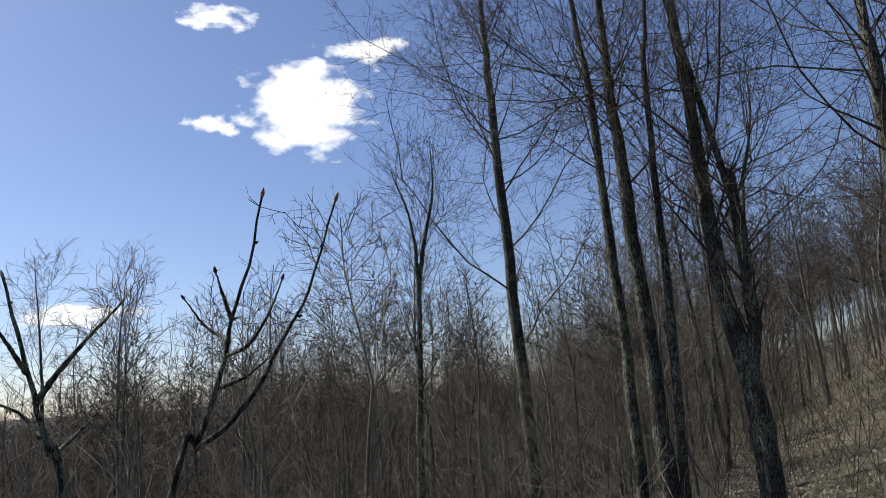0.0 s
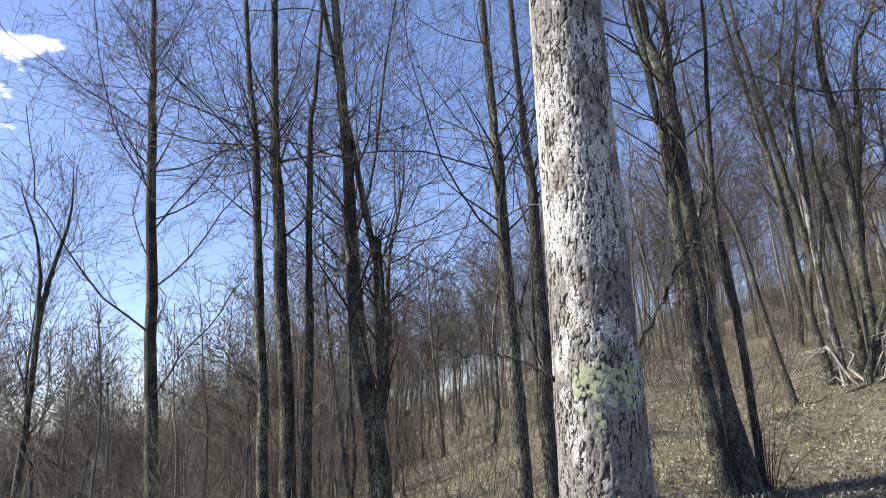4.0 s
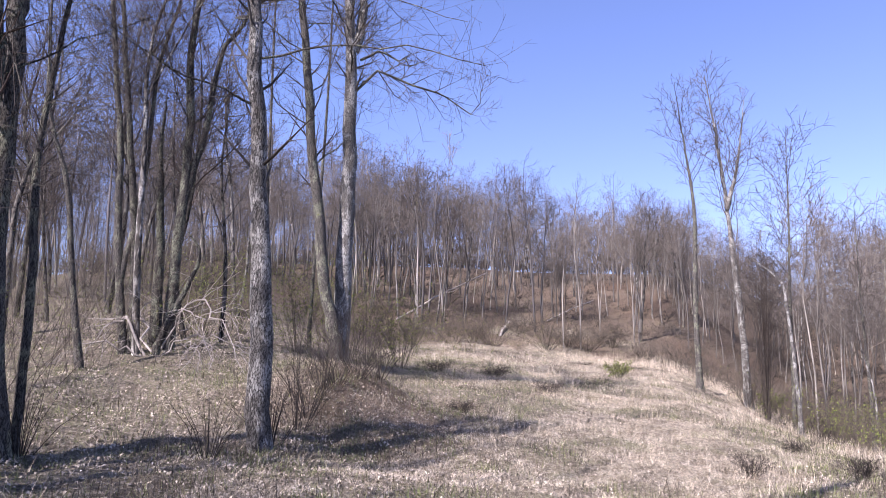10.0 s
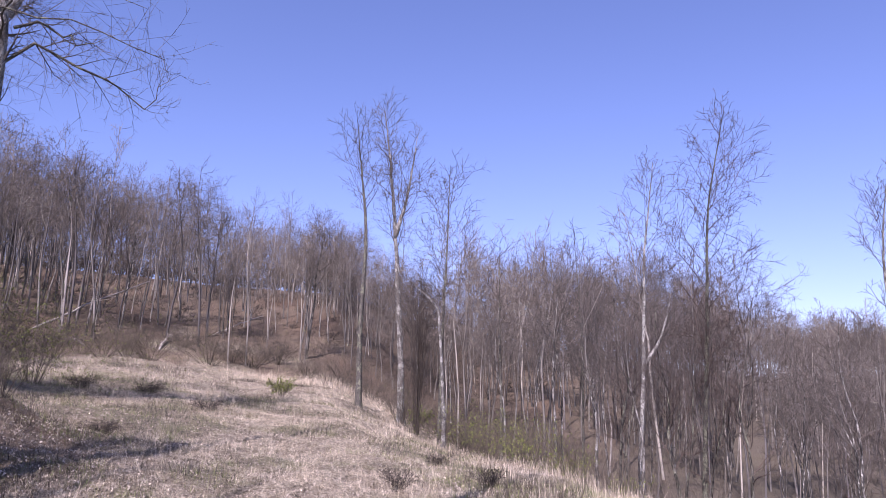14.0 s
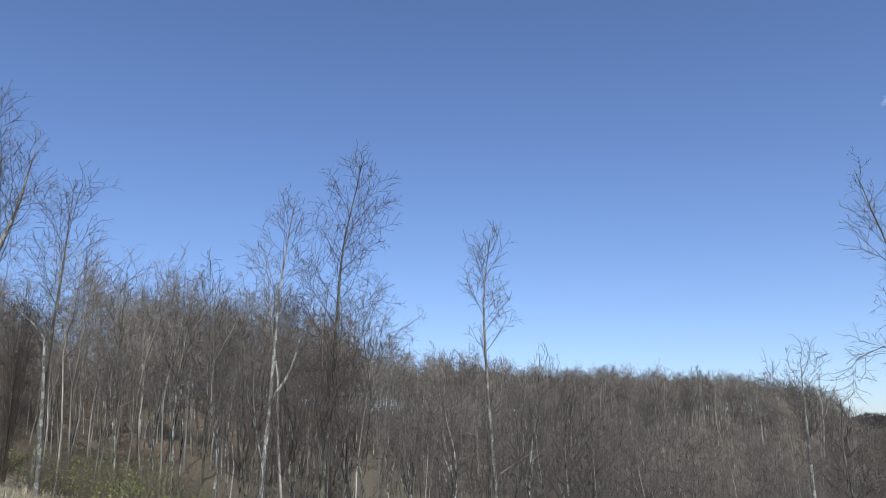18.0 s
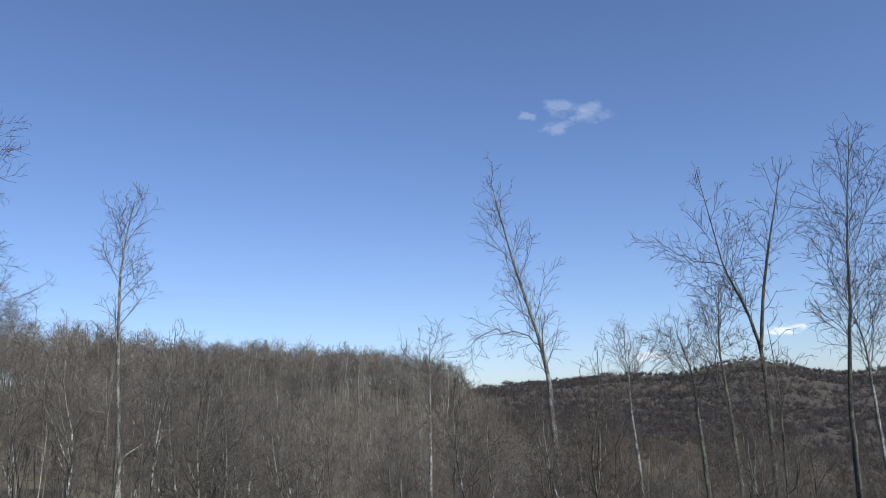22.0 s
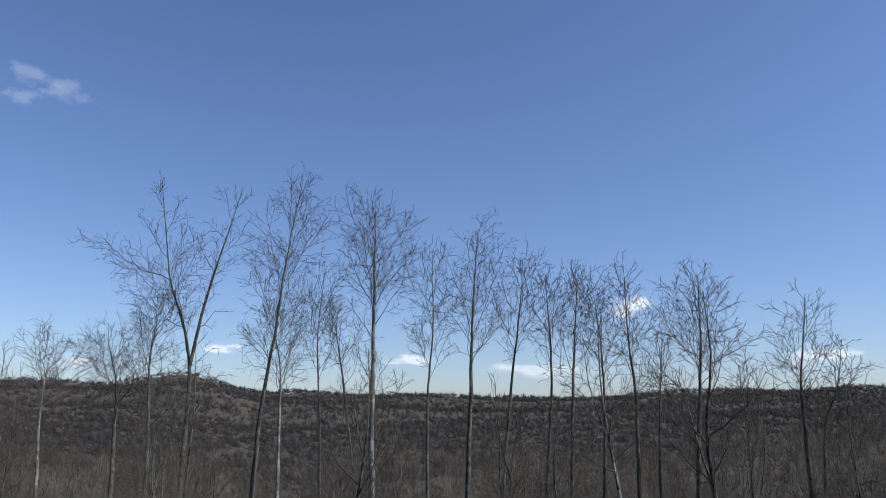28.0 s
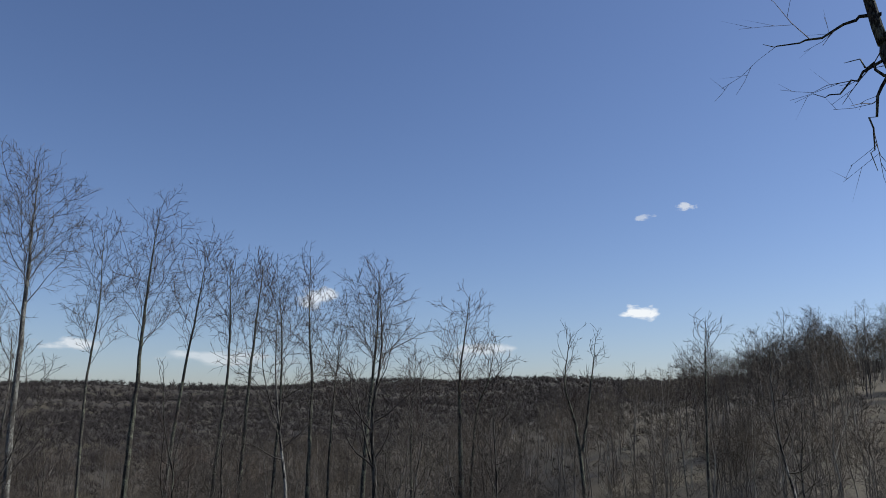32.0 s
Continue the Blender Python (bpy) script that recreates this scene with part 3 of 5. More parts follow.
bare_tree('grey multi-stem clump tree', 'grey', 20.3, 0.103, 3, 0.4, 12, 0.35, 40,
          ((-52.59, 2.14), (-51.64, 9.21), (-51.18, 15.96), (-49.98, 23.4)), ((-52.05, 5.86), (-53.0, 13.49), (-53.22, 20.67), (-54.43, 26.06)))
bare_tree('grey clump tree beside the fallen boughs', 'grey', 20.3, 0.089, 3, 0.4, 12, 0.35, 40,
          ((-53.26, 1.74), (-52.7, 9.24), (-51.43, 18.5), (-50.32, 25.86)))
bare_tree('broken-topped snag with peeled pale wood', 'dark', 21.3, 0.125, -2, 0.6, 8, 0.3, 45,
          ((-54.67, 1.75), (-54.4, 9.27), (-53.9, 15.22), (-54.06, 19.24)))
bare_tree('dark forked tree over the fallen boughs', 'dark', 20.3, 0.120, 3, 0.35, 14, 0.38, 40,
          ((-55.43, 1.76), (-55.61, 9.29), (-55.76, 17.38), (-55.41, 23.65), (-56.46, 28.52)), ((-55.58, 10.99), (-56.87, 17.4), (-57.7, 22.87), (-59.06, 24.93)))
bare_tree('leaning dead stem with a side arm', 'dark', 19.3, 0.088, 0, 0.3, 8, 0.35, 60,
          ((-55.01, 2.17), (-56.41, 5.92), (-57.23, 8.46), (-56.04, 10.15)))
bare_tree('pale straight trunk on the bank edge', 'pale', 11.3, 0.157, 7, 0.6, 10, 0.3, 60,
          ((-62.34, -4.07), (-61.78, 5.98), (-61.17, 12.7), (-60.29, 22.74), (-59.71, 30.71)))
bare_tree('grey leaning trunk with ivy at the foot', 'grey', 20.8, 0.170, 5, 0.5, 12, 0.28, 55,
          ((-67.2, 2.63), (-66.36, 5.94), (-65.04, 14.4), (-63.86, 23.65), (-62.69, 30.87)))
bare_tree('pale forked tree at the field corner', 'pale', 21.3, 0.223, 5, 0.55, 9, 0.25, 55,
          ((-67.6, 2.22), (-67.59, 12.65), (-67.51, 20.63), (-67.28, 24.75), (-66.63, 30.71)), ((-67.57, 23.92), (-68.14, 26.31), (-68.01, 30.63)), extra=(((-67.84, 21.03), (-69.88, 22.56), (-71.83, 22.22), (-73.49, 20.99), (-75.38, 20.71), (-76.98, 19.87), (-77.97, 21.12), (-79.0, 22.31)), ((-68.13, 23.28), (-69.71, 24.0), (-71.23, 23.28), (-72.75, 23.16), (-74.32, 24.22)),))
bare_tree('thin grey trunk behind the bank', 'grey', 24.3, 0.077, 3, 0.5, 9, 0.3, 50,
          ((-61.72, 7.64), (-61.54, 17.01), (-61.26, 28.58)))
bare_tree('thin grey trunk behind the bank', 'grey', 26.3, 0.084, 3, 0.5, 9, 0.3, 50,
          ((-65.34, 7.62), (-65.69, 18.63), (-65.74, 26.87)))
bare_tree('tall bare tree with a broad top at the field edge', 'grey', 38.4, 0.178, 0, 0.5, 16, 0.3, 38,
          ((-93.79, -0.5), (-93.66, 5.56), (-93.77, 12.38), (-93.3, 16.63), (-92.72, 20.81)))
bare_tree('tall pale forked tree at the field edge', 'pale', 40.4, 0.255, 0, 0.45, 18, 0.33, 38,
          ((-96.82, 2.22), (-96.31, 9.4), (-95.61, 16.64), (-94.83, 21.86)), ((-96.05, 12.39), (-96.85, 15.37), (-97.53, 19.98)))
bare_tree('bare tree with a rounded crown at the field edge', 'grey', 38.4, 0.148, 0, 0.45, 16, 0.4, 42,
          ((-99.78, -1.04), (-99.86, 5.59), (-100.07, 12.35), (-100.14, 17.2)))
bare_tree('white dead snag with a broken bent top', 'pale', 36.4, 0.125, 0, 0.8, 4, 0.15, 60,
          ((-100.02, -0.22), (-99.74, 3.91), (-99.36, 7.06), (-97.88, 8.55), (-97.37, 9.06)))
bare_tree('white-barked tree with ascending limbs on the slope', 'pale', 32.4, 0.162, 0, 0.45, 14, 0.3, 28,
          ((-114.16, -3.99), (-114.52, 3.05), (-114.87, 11.31), (-115.66, 17.75)), ((-114.5, 2.85), (-115.89, 5.36), (-116.77, 8.83)))
bare_tree('tall bare tree densely set with short twigs', 'dark', 34.3, 0.160, 0, 0.3, 32, 0.32, 50,
          ((-118.52, -3.27), (-119.01, 5.27), (-119.5, 14.04), (-120.85, 20.66)))
bare_tree('bare tree on the wooded slope', 'grey', 40.4, 0.122, 0, 0.5, 12, 0.35, 40,
          ((-110.25, -3.59), (-110.29, 3.88), (-109.73, 13.27)))
bare_tree('bare tree on the wooded slope', 'grey', 44.4, 0.135, 0, 0.5, 12, 0.35, 40,
          ((-104.34, 0.63), (-104.19, 5.57), (-104.16, 12.27)))
bare_tree('slim pale tree with twiggy top on the slope', 'pale', 31.4, 0.121, 0, 0.35, 20, 0.22, 55,
          ((-130.94, -4.47), (-130.33, 6.23), (-130.36, 11.22), (-130.95, 15.47)))
bare_tree('pale young tree with an ascending side limb', 'pale', 30.4, 0.080, 0, 0.5, 8, 0.4, 40,
          ((-130.78, -4.85), (-131.0, -2.56), (-131.89, -1.78), (-133.88, -0.51)))
bare_tree('pale bare tree low in the valley', 'pale', 42.3, 0.144, 0, 0.4, 12, 0.35, 40,
          ((-152.24, -3.43), (-152.33, 0.86), (-152.44, 5.51)), leafing=0.25)
bare_tree('tall leaning bare tree with a drooping limb', 'pale', 46.5, 0.281, 0, 0.42, 24, 0.22, 42,
          ((-161.52, -7.04), (-161.32, -0.67), (-160.79, 4.35), (-159.1, 10.57), (-157.45, 17.64)), extra=(((-160.79, 4.43), (-159.49, 5.24), (-158.01, 5.58), (-156.3, 5.33), (-155.02, 4.53)),))
bare_tree('tall bare tree forking into a wide V', 'dark', 46.5, 0.212, 0, 0.5, 14, 0.26, 42,
          ((-176.01, -7.29), (-176.06, -1.16), (-176.06, 3.37), (-175.17, 7.0), (-174.27, 9.48), (-173.15, 16.35)), ((-176.06, 3.37), (-176.76, 7.71), (-177.74, 11.75), (-178.99, 16.33)), extra=(((-174.26, 9.35), (-172.73, 9.88), (-171.09, 10.42), (-169.7, 11.78)),))
bare_tree('tall bare tree with a narrow crown', 'grey', 47.4, 0.215, 0, 0.45, 22, 0.28, 35,
          ((179.16, -5.69), (178.84, 0.52), (178.18, 5.41), (177.63, 10.84), (176.65, 16.99)))
bare_tree('bare tree with a bushy pale crown', 'pale', 45.4, 0.154, 0, 0.4, 18, 0.3, 32,
          ((177.4, -5.72), (177.52, 0.53), (177.68, 3.77), (178.46, 7.05)), leafing=0.8)
bare_tree('pale tall tree with an open vase crown', 'pale', 44.4, 0.253, 0, 0.45, 22, 0.3, 32,
          ((170.73, -5.79), (170.83, 1.38), (170.84, 7.23), (170.89, 11.06), (170.9, 15.11)))
bare_tree('slim bare tree in the valley row', 'grey', 48.4, 0.147, 0, 0.45, 16, 0.28, 30,
          ((166.7, -5.8), (166.72, 1.41), (166.38, 6.43), (166.46, 11.98)))
bare_tree('dark bare tree with a round top', 'dark', 46.4, 0.247, 0, 0.5, 18, 0.3, 36,
          ((163.76, -5.78), (163.53, 1.83), (163.37, 7.29), (162.95, 13.78)))
bare_tree('slim dark bare tree in the valley row', 'dark', 50.4, 0.172, 0, 0.45, 16, 0.28, 30,
          ((161.23, -5.77), (160.49, 2.25), (159.87, 6.85), (159.49, 11.01)))
bare_tree('slim dark bare tree in the valley row', 'dark', 50.4, 0.172, 0, 0.45, 16, 0.28, 30,
          ((158.07, -5.72), (157.55, 1.84), (157.59, 6.41), (157.8, 9.88)))
bare_tree('slim dark bare tree in the valley row', 'dark', 50.4, 0.191, 0, 0.45, 16, 0.28, 30,
          ((156.31, -5.69), (155.98, 1.84), (155.67, 6.38), (155.37, 10.16)))
bare_tree('dark bare tree in the valley row', 'dark', 52.4, 0.198, 0, 0.45, 16, 0.28, 34,
          ((151.6, -5.57), (151.52, 1.42), (151.84, 5.49), (151.95, 10.8)))
bare_tree('dark bare tree with a broad rounded crown', 'dark', 52.4, 0.238, 0, 0.5, 18, 0.34, 36,
          ((147.64, -5.45), (147.2, 0.63), (146.86, 4.57), (146.71, 9.6)), leafing=0.25)
bare_tree('dark bare tree with a wide spreading crown', 'dark', 52.4, 0.257, 0, 0.45, 16, 0.32, 40,
          ((140.57, -5.16), (140.58, -0.85), (140.52, 2.5), (139.75, 8.28)), ((139.74, -5.12), (139.3, -0.47), (138.48, 1.73), (137.82, 5.05)), leafing=0.25)
bare_tree('grey bare tree lower in the valley', 'grey', 48.4, 0.201, 0, 0.4, 16, 0.4, 42,
          ((-171.65, -5.43), (-171.49, -1.05), (-171.33, 1.97), (-170.51, 5.02)))
bare_tree('grey bare tree with a leaning round top', 'grey', 47.4, 0.197, 0, 0.4, 16, 0.38, 36,
          ((-173.77, -5.5), (-173.65, -1.06), (-173.37, 3.56), (-173.7, 7.33)))
bare_tree('pale bare tree lower in the valley', 'pale', 44.4, 0.134, 0, 0.4, 14, 0.4, 42,
          ((-167.21, -5.25), (-166.96, -1.03), (-166.95, 1.15), (-167.1, 3.92)))
bare_tree('slim dark tree in the valley row', 'dark', 50.4, 0.133, 0, 0.5, 14, 0.28, 30,
          ((150.15, -5.53), (149.88, 0.63), (149.45, 5.43)))
bare_tree('slim grey tree in the valley row', 'grey', 50.4, 0.134, 0, 0.5, 14, 0.28, 30,
          ((174.45, -5.76), (174.69, 0.54), (175.01, 5.48), (174.66, 10.54)))
bare_tree('slim grey tree in the valley row', 'grey', 48.4, 0.146, 0, 0.5, 14, 0.28, 30,
          ((171.91, -5.79), (172.76, 0.55), (173.39, 4.67), (173.9, 7.18)))
bare_tree('slim dark tree in the valley row', 'dark', 52.4, 0.159, 0, 0.5, 14, 0.28, 30,
          ((154.02, -5.64), (153.75, 0.62), (153.88, 5.52), (154.24, 8.87)))
bare_tree('dark clump tree with upright stems', 'dark', 55.5, 0.209, 0, 0.3, 12, 0.3, 30,
          ((131.68, -6.46), (132.11, -1.79), (132.81, 1.44), (132.28, 5.16)), ((131.68, -3.37), (130.99, 1.03), (130.42, 5.13)))
bare_tree('thin lone tree with a small tufted top', 'dark', 55.5, 0.167, 0, 0.55, 12, 0.25, 50,
          ((123.23, -5.86), (122.98, 0.6), (122.68, 6.15)))
bare_tree('dark bare tree in the valley', 'dark', 50.5, 0.152, 0, 0.4, 14, 0.36, 36,
          ((144.13, -6.56), (144.17, -1.82), (143.91, 3.13)))
bare_tree('dark near tree reaching into view with bare limbs', 'dark', 7.4, 0.103, 6, 0.9, 1, 0.04, 55,
          ((109.39, 10.58), (110.06, 17.61), (110.92, 22.29), (111.59, 26.21)), extra=(((110.89, 23.83), (112.88, 23.77), (115.01, 23.17), (117.15, 23.03), (118.24, 23.04)), ((110.69, 20.17), (111.74, 20.81), (112.96, 21.62)), ((110.84, 21.59), (112.26, 20.49), (113.65, 19.88), (115.38, 19.58)), ((110.81, 20.54), (111.67, 18.62), (112.37, 16.63), (112.13, 14.46)),))


# ---- the shaggy tree beside the camera ----
SHOOTS = (((-32.75, 2.91), (-31.54, 4.67), (-30.47, 7.81), (-29.5, 9.31), (-28.11, 11.45)),
    ((-30.47, 7.81), (-31.23, 10.06), (-32.25, 12.93)),
    ((-32.76, 2.99), (-30.29, 4.53), (-27.63, 5.07), (-25.37, 5.37), (-22.14, 7.11)),
    ((-38.74, 4.68), (-39.69, 6.24), (-40.86, 7.8), (-41.4, 8.37), (-44.21, 8.96)),
    ((-40.89, 8.12), (-42.11, 10.16), (-43.34, 12.11)),)


def shaggy_tree():
    rng = np.random.RandomState(7)
    d = np.array([0.012, -0.006, 1.0])
    foot = np.array([2.02, 2.853, 0.0])
    foot[2] = float(land(foot[0], foot[1])) - 0.1
    top_z = 5.6
    rows, cols = 680, 200
    z = np.linspace(0, top_z, rows)
    rad = np.interp(z, [0, 0.25, 0.8, 2.0, 4.0, top_z], [0.31, 0.245, 0.205, 0.182, 0.165, 0.155])
    a = np.arange(cols) * 2 * np.pi / cols
    V, plate = np.zeros((rows, cols, 3)), np.zeros((rows, cols))
    for i in range(rows):
        for j in range(cols):
            s = Vector((math.cos(a[j]) * 0.18, math.sin(a[j]) * 0.18, z[i]))
            w = s * 50.0
            w.z *= 0.19
            w = w + noise.noise_vector(s * Vector((22, 22, 12))) * 0.7 + noise.noise_vector(s * Vector((70, 70, 34))) * 0.3
            near, cells = noise.voronoi(w)
            healed = noise.noise(s * Vector((26, 26, 11))) * 1.3 + noise.noise(s * Vector((60, 60, 20)))
            gap = min(1.0, max(0.0, (near[1] - near[0]) * 4.6) + max(0.0, healed) * 0.7)
            own = noise.cell(cells[0] * 3.0)
            fine = noise.fractal(s * 120.0, 1.0, 2.1, 3)
            lift = max(-0.6, min(0.6, (cells[0].z - w.z))) * 0.5 + 0.5
            r = rad[i] + (0.0032 + 0.0016 * own + 0.002 * lift) * gap + 0.0018 * fine
            plate[i, j] = gap * (0.8 + 0.5 * fine) * (0.7 + 0.4 * abs(own))
            V[i, j] = (math.cos(a[j]) * r, math.sin(a[j]) * r, z[i])
    V[:, :, :2] += (d[:2] * z[:, None])[:, None]
    i = np.arange(rows * cols).reshape(rows, cols)
    j = np.roll(i, -1, 1)
    Q = np.stack([i[:-1], j[:-1], j[1:], i[1:]], -1).reshape(-1, 4)
    tree = tagged(new("tree"), "large grey tree with thick flaky bark and green lichen patches", "tree", "bare trees")
    tree.location = foot
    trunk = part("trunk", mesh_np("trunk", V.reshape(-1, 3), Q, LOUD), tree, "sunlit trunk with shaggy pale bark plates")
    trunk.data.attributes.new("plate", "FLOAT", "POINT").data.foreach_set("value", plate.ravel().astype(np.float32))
    # the stem above, out of sight but for its shadow
    p = [np.array([*(d[:2] * h), h]) for h in (top_z - 0.05, 9, 13, 17)]
    P, R = curve_through(p, 14)[None], np.linspace(0.155, 0.05, 14)[None]
    v, q = tubes(P, R, 12)
    part("upper_trunk", mesh_np("upper_trunk", v, q, BARK["grey"]), tree)
    P1, R1 = sprout(rng, P, R, 6, 0.45, 0.98, 50, 0.3, 8, 0.14, 0.05, 0.3, 0.010)
    for k in range(len(P1)):
        v, q = tubes(P1[k:k + 1], R1[k:k + 1], 5)
        part("limb", mesh_np("limb", v, q, BARK["grey"]), tree)
    P2, R2 = sprout(rng, P1, R1, 4, 0.2, 1, 42, 0.45, 5, 0.2, 0.05, 0.5, 0.004)
    P3, R3 = sprout(rng, P2, R2, 3, 0.2, 1, 42, 0.5, 4, 0.2, 0.05, 0.6, 0.003)
    v, q = joined([tubes(P2, R2, 4), tubes(P3, R3, 3)])
    tagged(part("crown", mesh_np("crown", v, q, TWIG["grey"]), tree), kind="stuff")
    # low shoots and lichen crusts on the visible side
    toward = math.atan2(-foot[1], -foot[0])
    for s in SHOOTS:
        g = curve_through([np.array(polar(az, el, 3.45)) - foot for az, el in s], 12)
        g += rng.normal(size=g.shape) * 0.006
        Pb, Rb = g[None], np.linspace(0.0065, 0.002, 12)[None]
        Ps, Rs = sprout(rng, Pb, Rb, 7, 0.3, 1, 50, 0.3, 5, 0.2, 0.04, 0.6, 0.0018)
        v, q = joined([tubes(Pb, Rb, 6), tubes(Ps, Rs, 4)])
        part("low_shoot", mesh_np("low_shoot", v, q, BARK["grey"]), tree)
    for k in range(96):
        h = 1.78 + rng.normal() * 0.055 if k < 86 else rng.uniform(1.12, 1.25)
        an = toward + (rng.uniform(-0.5, 0.95) if k < 86 else rng.uniform(0.1, 0.45))
        row, col = min(rows - 1, int(h / top_z * (rows - 1))), int((an % (2 * math.pi)) / (2 * math.pi) * cols) % cols
        c = V[row, col]
        nrm = np.array([math.cos(an), math.sin(an), 0])
        tan = np.array([-nrm[1], nrm[0], 0])
        ring = []
        size = rng.uniform(0.007, 0.019)
        for m in range(9):
            b = m * 2 * math.pi / 9
            rr = size * rng.uniform(0.65, 1.2)
            ring.append(c + tan * math.cos(b) * rr + np.array([0, 0, 1]) * math.sin(b) * rr * 1.2 + nrm * 0.007)
        me = bpy.data.meshes.new("lichen")
        ctr = c + nrm * 0.0085
        me.from_pydata([ctr.tolist()] + [p.tolist() for p in ring] + [(p - nrm * 0.03).tolist() for p in ring], [],
                       [(0, m + 1, (m + 1) % 9 + 1) for m in range(9)] + [(m + 1, m + 10, (m + 1) % 9 + 10, (m + 1) % 9 + 1) for m in range(9)])
        me.materials.append(LICHEN)
        part("lichen", me, trunk, "yellow-green lichen crust")
    return tree


shaggy_tree()


# ---- budding saplings close to the camera ----
def sapling(label, dist, shoots, r0, buds, seed, kind):
    rng = np.random.RandomState(seed)
    first = np.array(polar(*shoots[0][0], dist))
    second = np.array(polar(*shoots[0][1], dist))
    foot = first + (first - second) * ((float(land(first[0], first[1])) - 0.05 - first[2]) / (first[2] - second[2])) * np.array([0.45, 0.45, 1])
    thing = tagged(new("sapling"), label, "sapling", "saplings")
    thing.location = foot
    for k, s in enumerate(shoots):
        p = [np.array(polar(az, el, dist + 0.04 * k * (-1) ** k)) - foot for az, el in s]
        if k == 0:
            p.insert(0, np.zeros(3))
        else:
            p[0] = np.array(polar(*s[0], dist)) - foot
        g = curve_through(p, 22)
        g[1:-1] += rng.normal(size=(20, 3)) * (0.0012 if k < 2 else 0.0005)
        rad = (r0 if k == 0 else r0 * (0.8 if k == 1 else 0.62)) * np.linspace(1, 0.30, 22)
        rad = rad * (1 + 0.10 * (np.arange(22) % 4 == 1))
        st = part("stem" if k == 0 else "shoot", mesh_np("stem", *tubes(g[None], rad[None], 8), BARK[kind]), thing)
        # knobby side buds, and the fat one at the tip
        spots = [(1.0, 1.0 if k < 2 else 0.55)] + [(u, 0.45) for u in np.linspace(0.55, 0.92, buds if k < 2 else 1)]
        for u, sz in spots:
            i = min(21, int(u * 21))
            d = unit(g[i] - g[i - 1])
            side = unit(np.cross(d, rng.normal(size=3)))
            ax = d if u == 1.0 else unit(d * 0.7 + side)
            h = 0.020 * sz + 0.004
            t = np.linspace(0, 1, 7)
            start = g[i] if u == 1.0 else g[i] + side * rad[i] * 0.5
            P = start + ax * h * t[:, None]
            R = 0.0052 * (0.45 + 0.55 * sz) * np.array([0.6, 0.95, 1.0, 0.9, 0.7, 0.4, 0.02])
            part("bud", mesh_np("bud", *tubes(P[None], R[None], 7), BUD if sz == 1.0 else BARK[kind]), st)
    return thing


sapling("young tree with stout shoots and swelling tip buds", 2.0, (((18.63, -5.04), (17.18, -2.06), (15.82, 1.59), (15.18, 4.19), (14.92, 5.61), (13.81, 9.01), (12.89, 13.47)),
    ((17.18, -2.23), (15.35, -1.03), (13.61, 0.93), (11.78, 4.2), (10.08, 7.04), (8.06, 13.03)),
    ((15.93, 1.25), (14.28, 1.92), (12.59, 3.17)),
    ((15.19, 3.38), (13.9, 3.88), (12.64, 5.69), (11.68, 7.95)),
    ((15.21, 4.3), (16.64, 5.32), (17.92, 7.07)),
    ((14.95, 5.61), (15.25, 6.88), (15.72, 8.44)),), 0.0085, 3, 3, "dark")
sapling("dark leafless sapling with spreading shoots", 2.89, (((25.17, -4.55), (26.06, -1.7), (26.84, 1.28), (27.94, 5.44), (28.84, 8.85)),
    ((26.89, 1.15), (25.67, 2.97), (24.21, 4.81), (22.17, 7.18)),
    ((26.53, -0.84), (27.61, 0.57), (29.24, 1.5)),
    ((27.4, 3.05), (28.36, 4.77), (29.45, 6.48)),
    ((25.61, -1.74), (24.71, -0.82), (23.64, 0.28)),), 0.014, 2, 4, "dark")


# ---- woodland: trees by the dozen, then far woods ----
def proto(seed, limbs=14, t0=0.4, ang=40, r=0.0075, rmin=0.0009, gap=0.02, wide=0.24, fine=True, levels=3):
    """A bare tree one metre high: trunk, and crown with its leaders, limbs and twigs."""
    rng = np.random.RandomState(seed)
    n = 12 if fine else 8
    p = [(0, 0, -0.02)]
    for k in range(1, 6):
        p.append((p[-1][0] + rng.normal() * 0.02, p[-1][1] + rng.normal() * 0.02, k / 5))
    P = curve_through(p, n)[None]
    R = np.maximum(r * (1.15 - 1.05 * np.linspace(0, 1, n)), rmin * 1.5)[None]
    trunk = [tubes(P, R, 6 if fine else 4)]
    # one or two leaders that part from the stem and climb beside it
    PL, RL = shoots(rng, P, R, 0.3, t0 * 0.8, 0.75, 26, lambda t, l: 0.42 * (1 - 0.45 * t), 8, 0.06, 0.05, 0.62, rmin * 2)
    trunk.append(tubes(PL, RL, 5 if fine else 3))
    P1, R1 = shoots(rng, P, R, (1 - t0) / limbs, t0, 0.99, ang, lambda t, l: wide * np.interp(t, [0, 0.3, 0.7, 1], [0.8, 1.0, 0.65, 0.25]), 6 if fine else 4, 0.16, 0.11, 0.5, rmin * 1.3)
    P2, R2 = shoots(rng, PL, RL, 0.06, 0.2, 0.99, ang, lambda t, l: wide * 0.6 * (1 - 0.6 * t), 6 if fine else 4, 0.16, 0.1, 0.5, rmin * 1.3)
    P1, R1 = np.concatenate([P1, P2]), np.concatenate([R1, R2])
    small, _ = twigs_on(rng, P1, R1, gap, rmin, 0.18, 0.1, levels, fine=fine)
    return joined(trunk), joined([tubes(P1, R1, 4 if fine else 3)] + small)


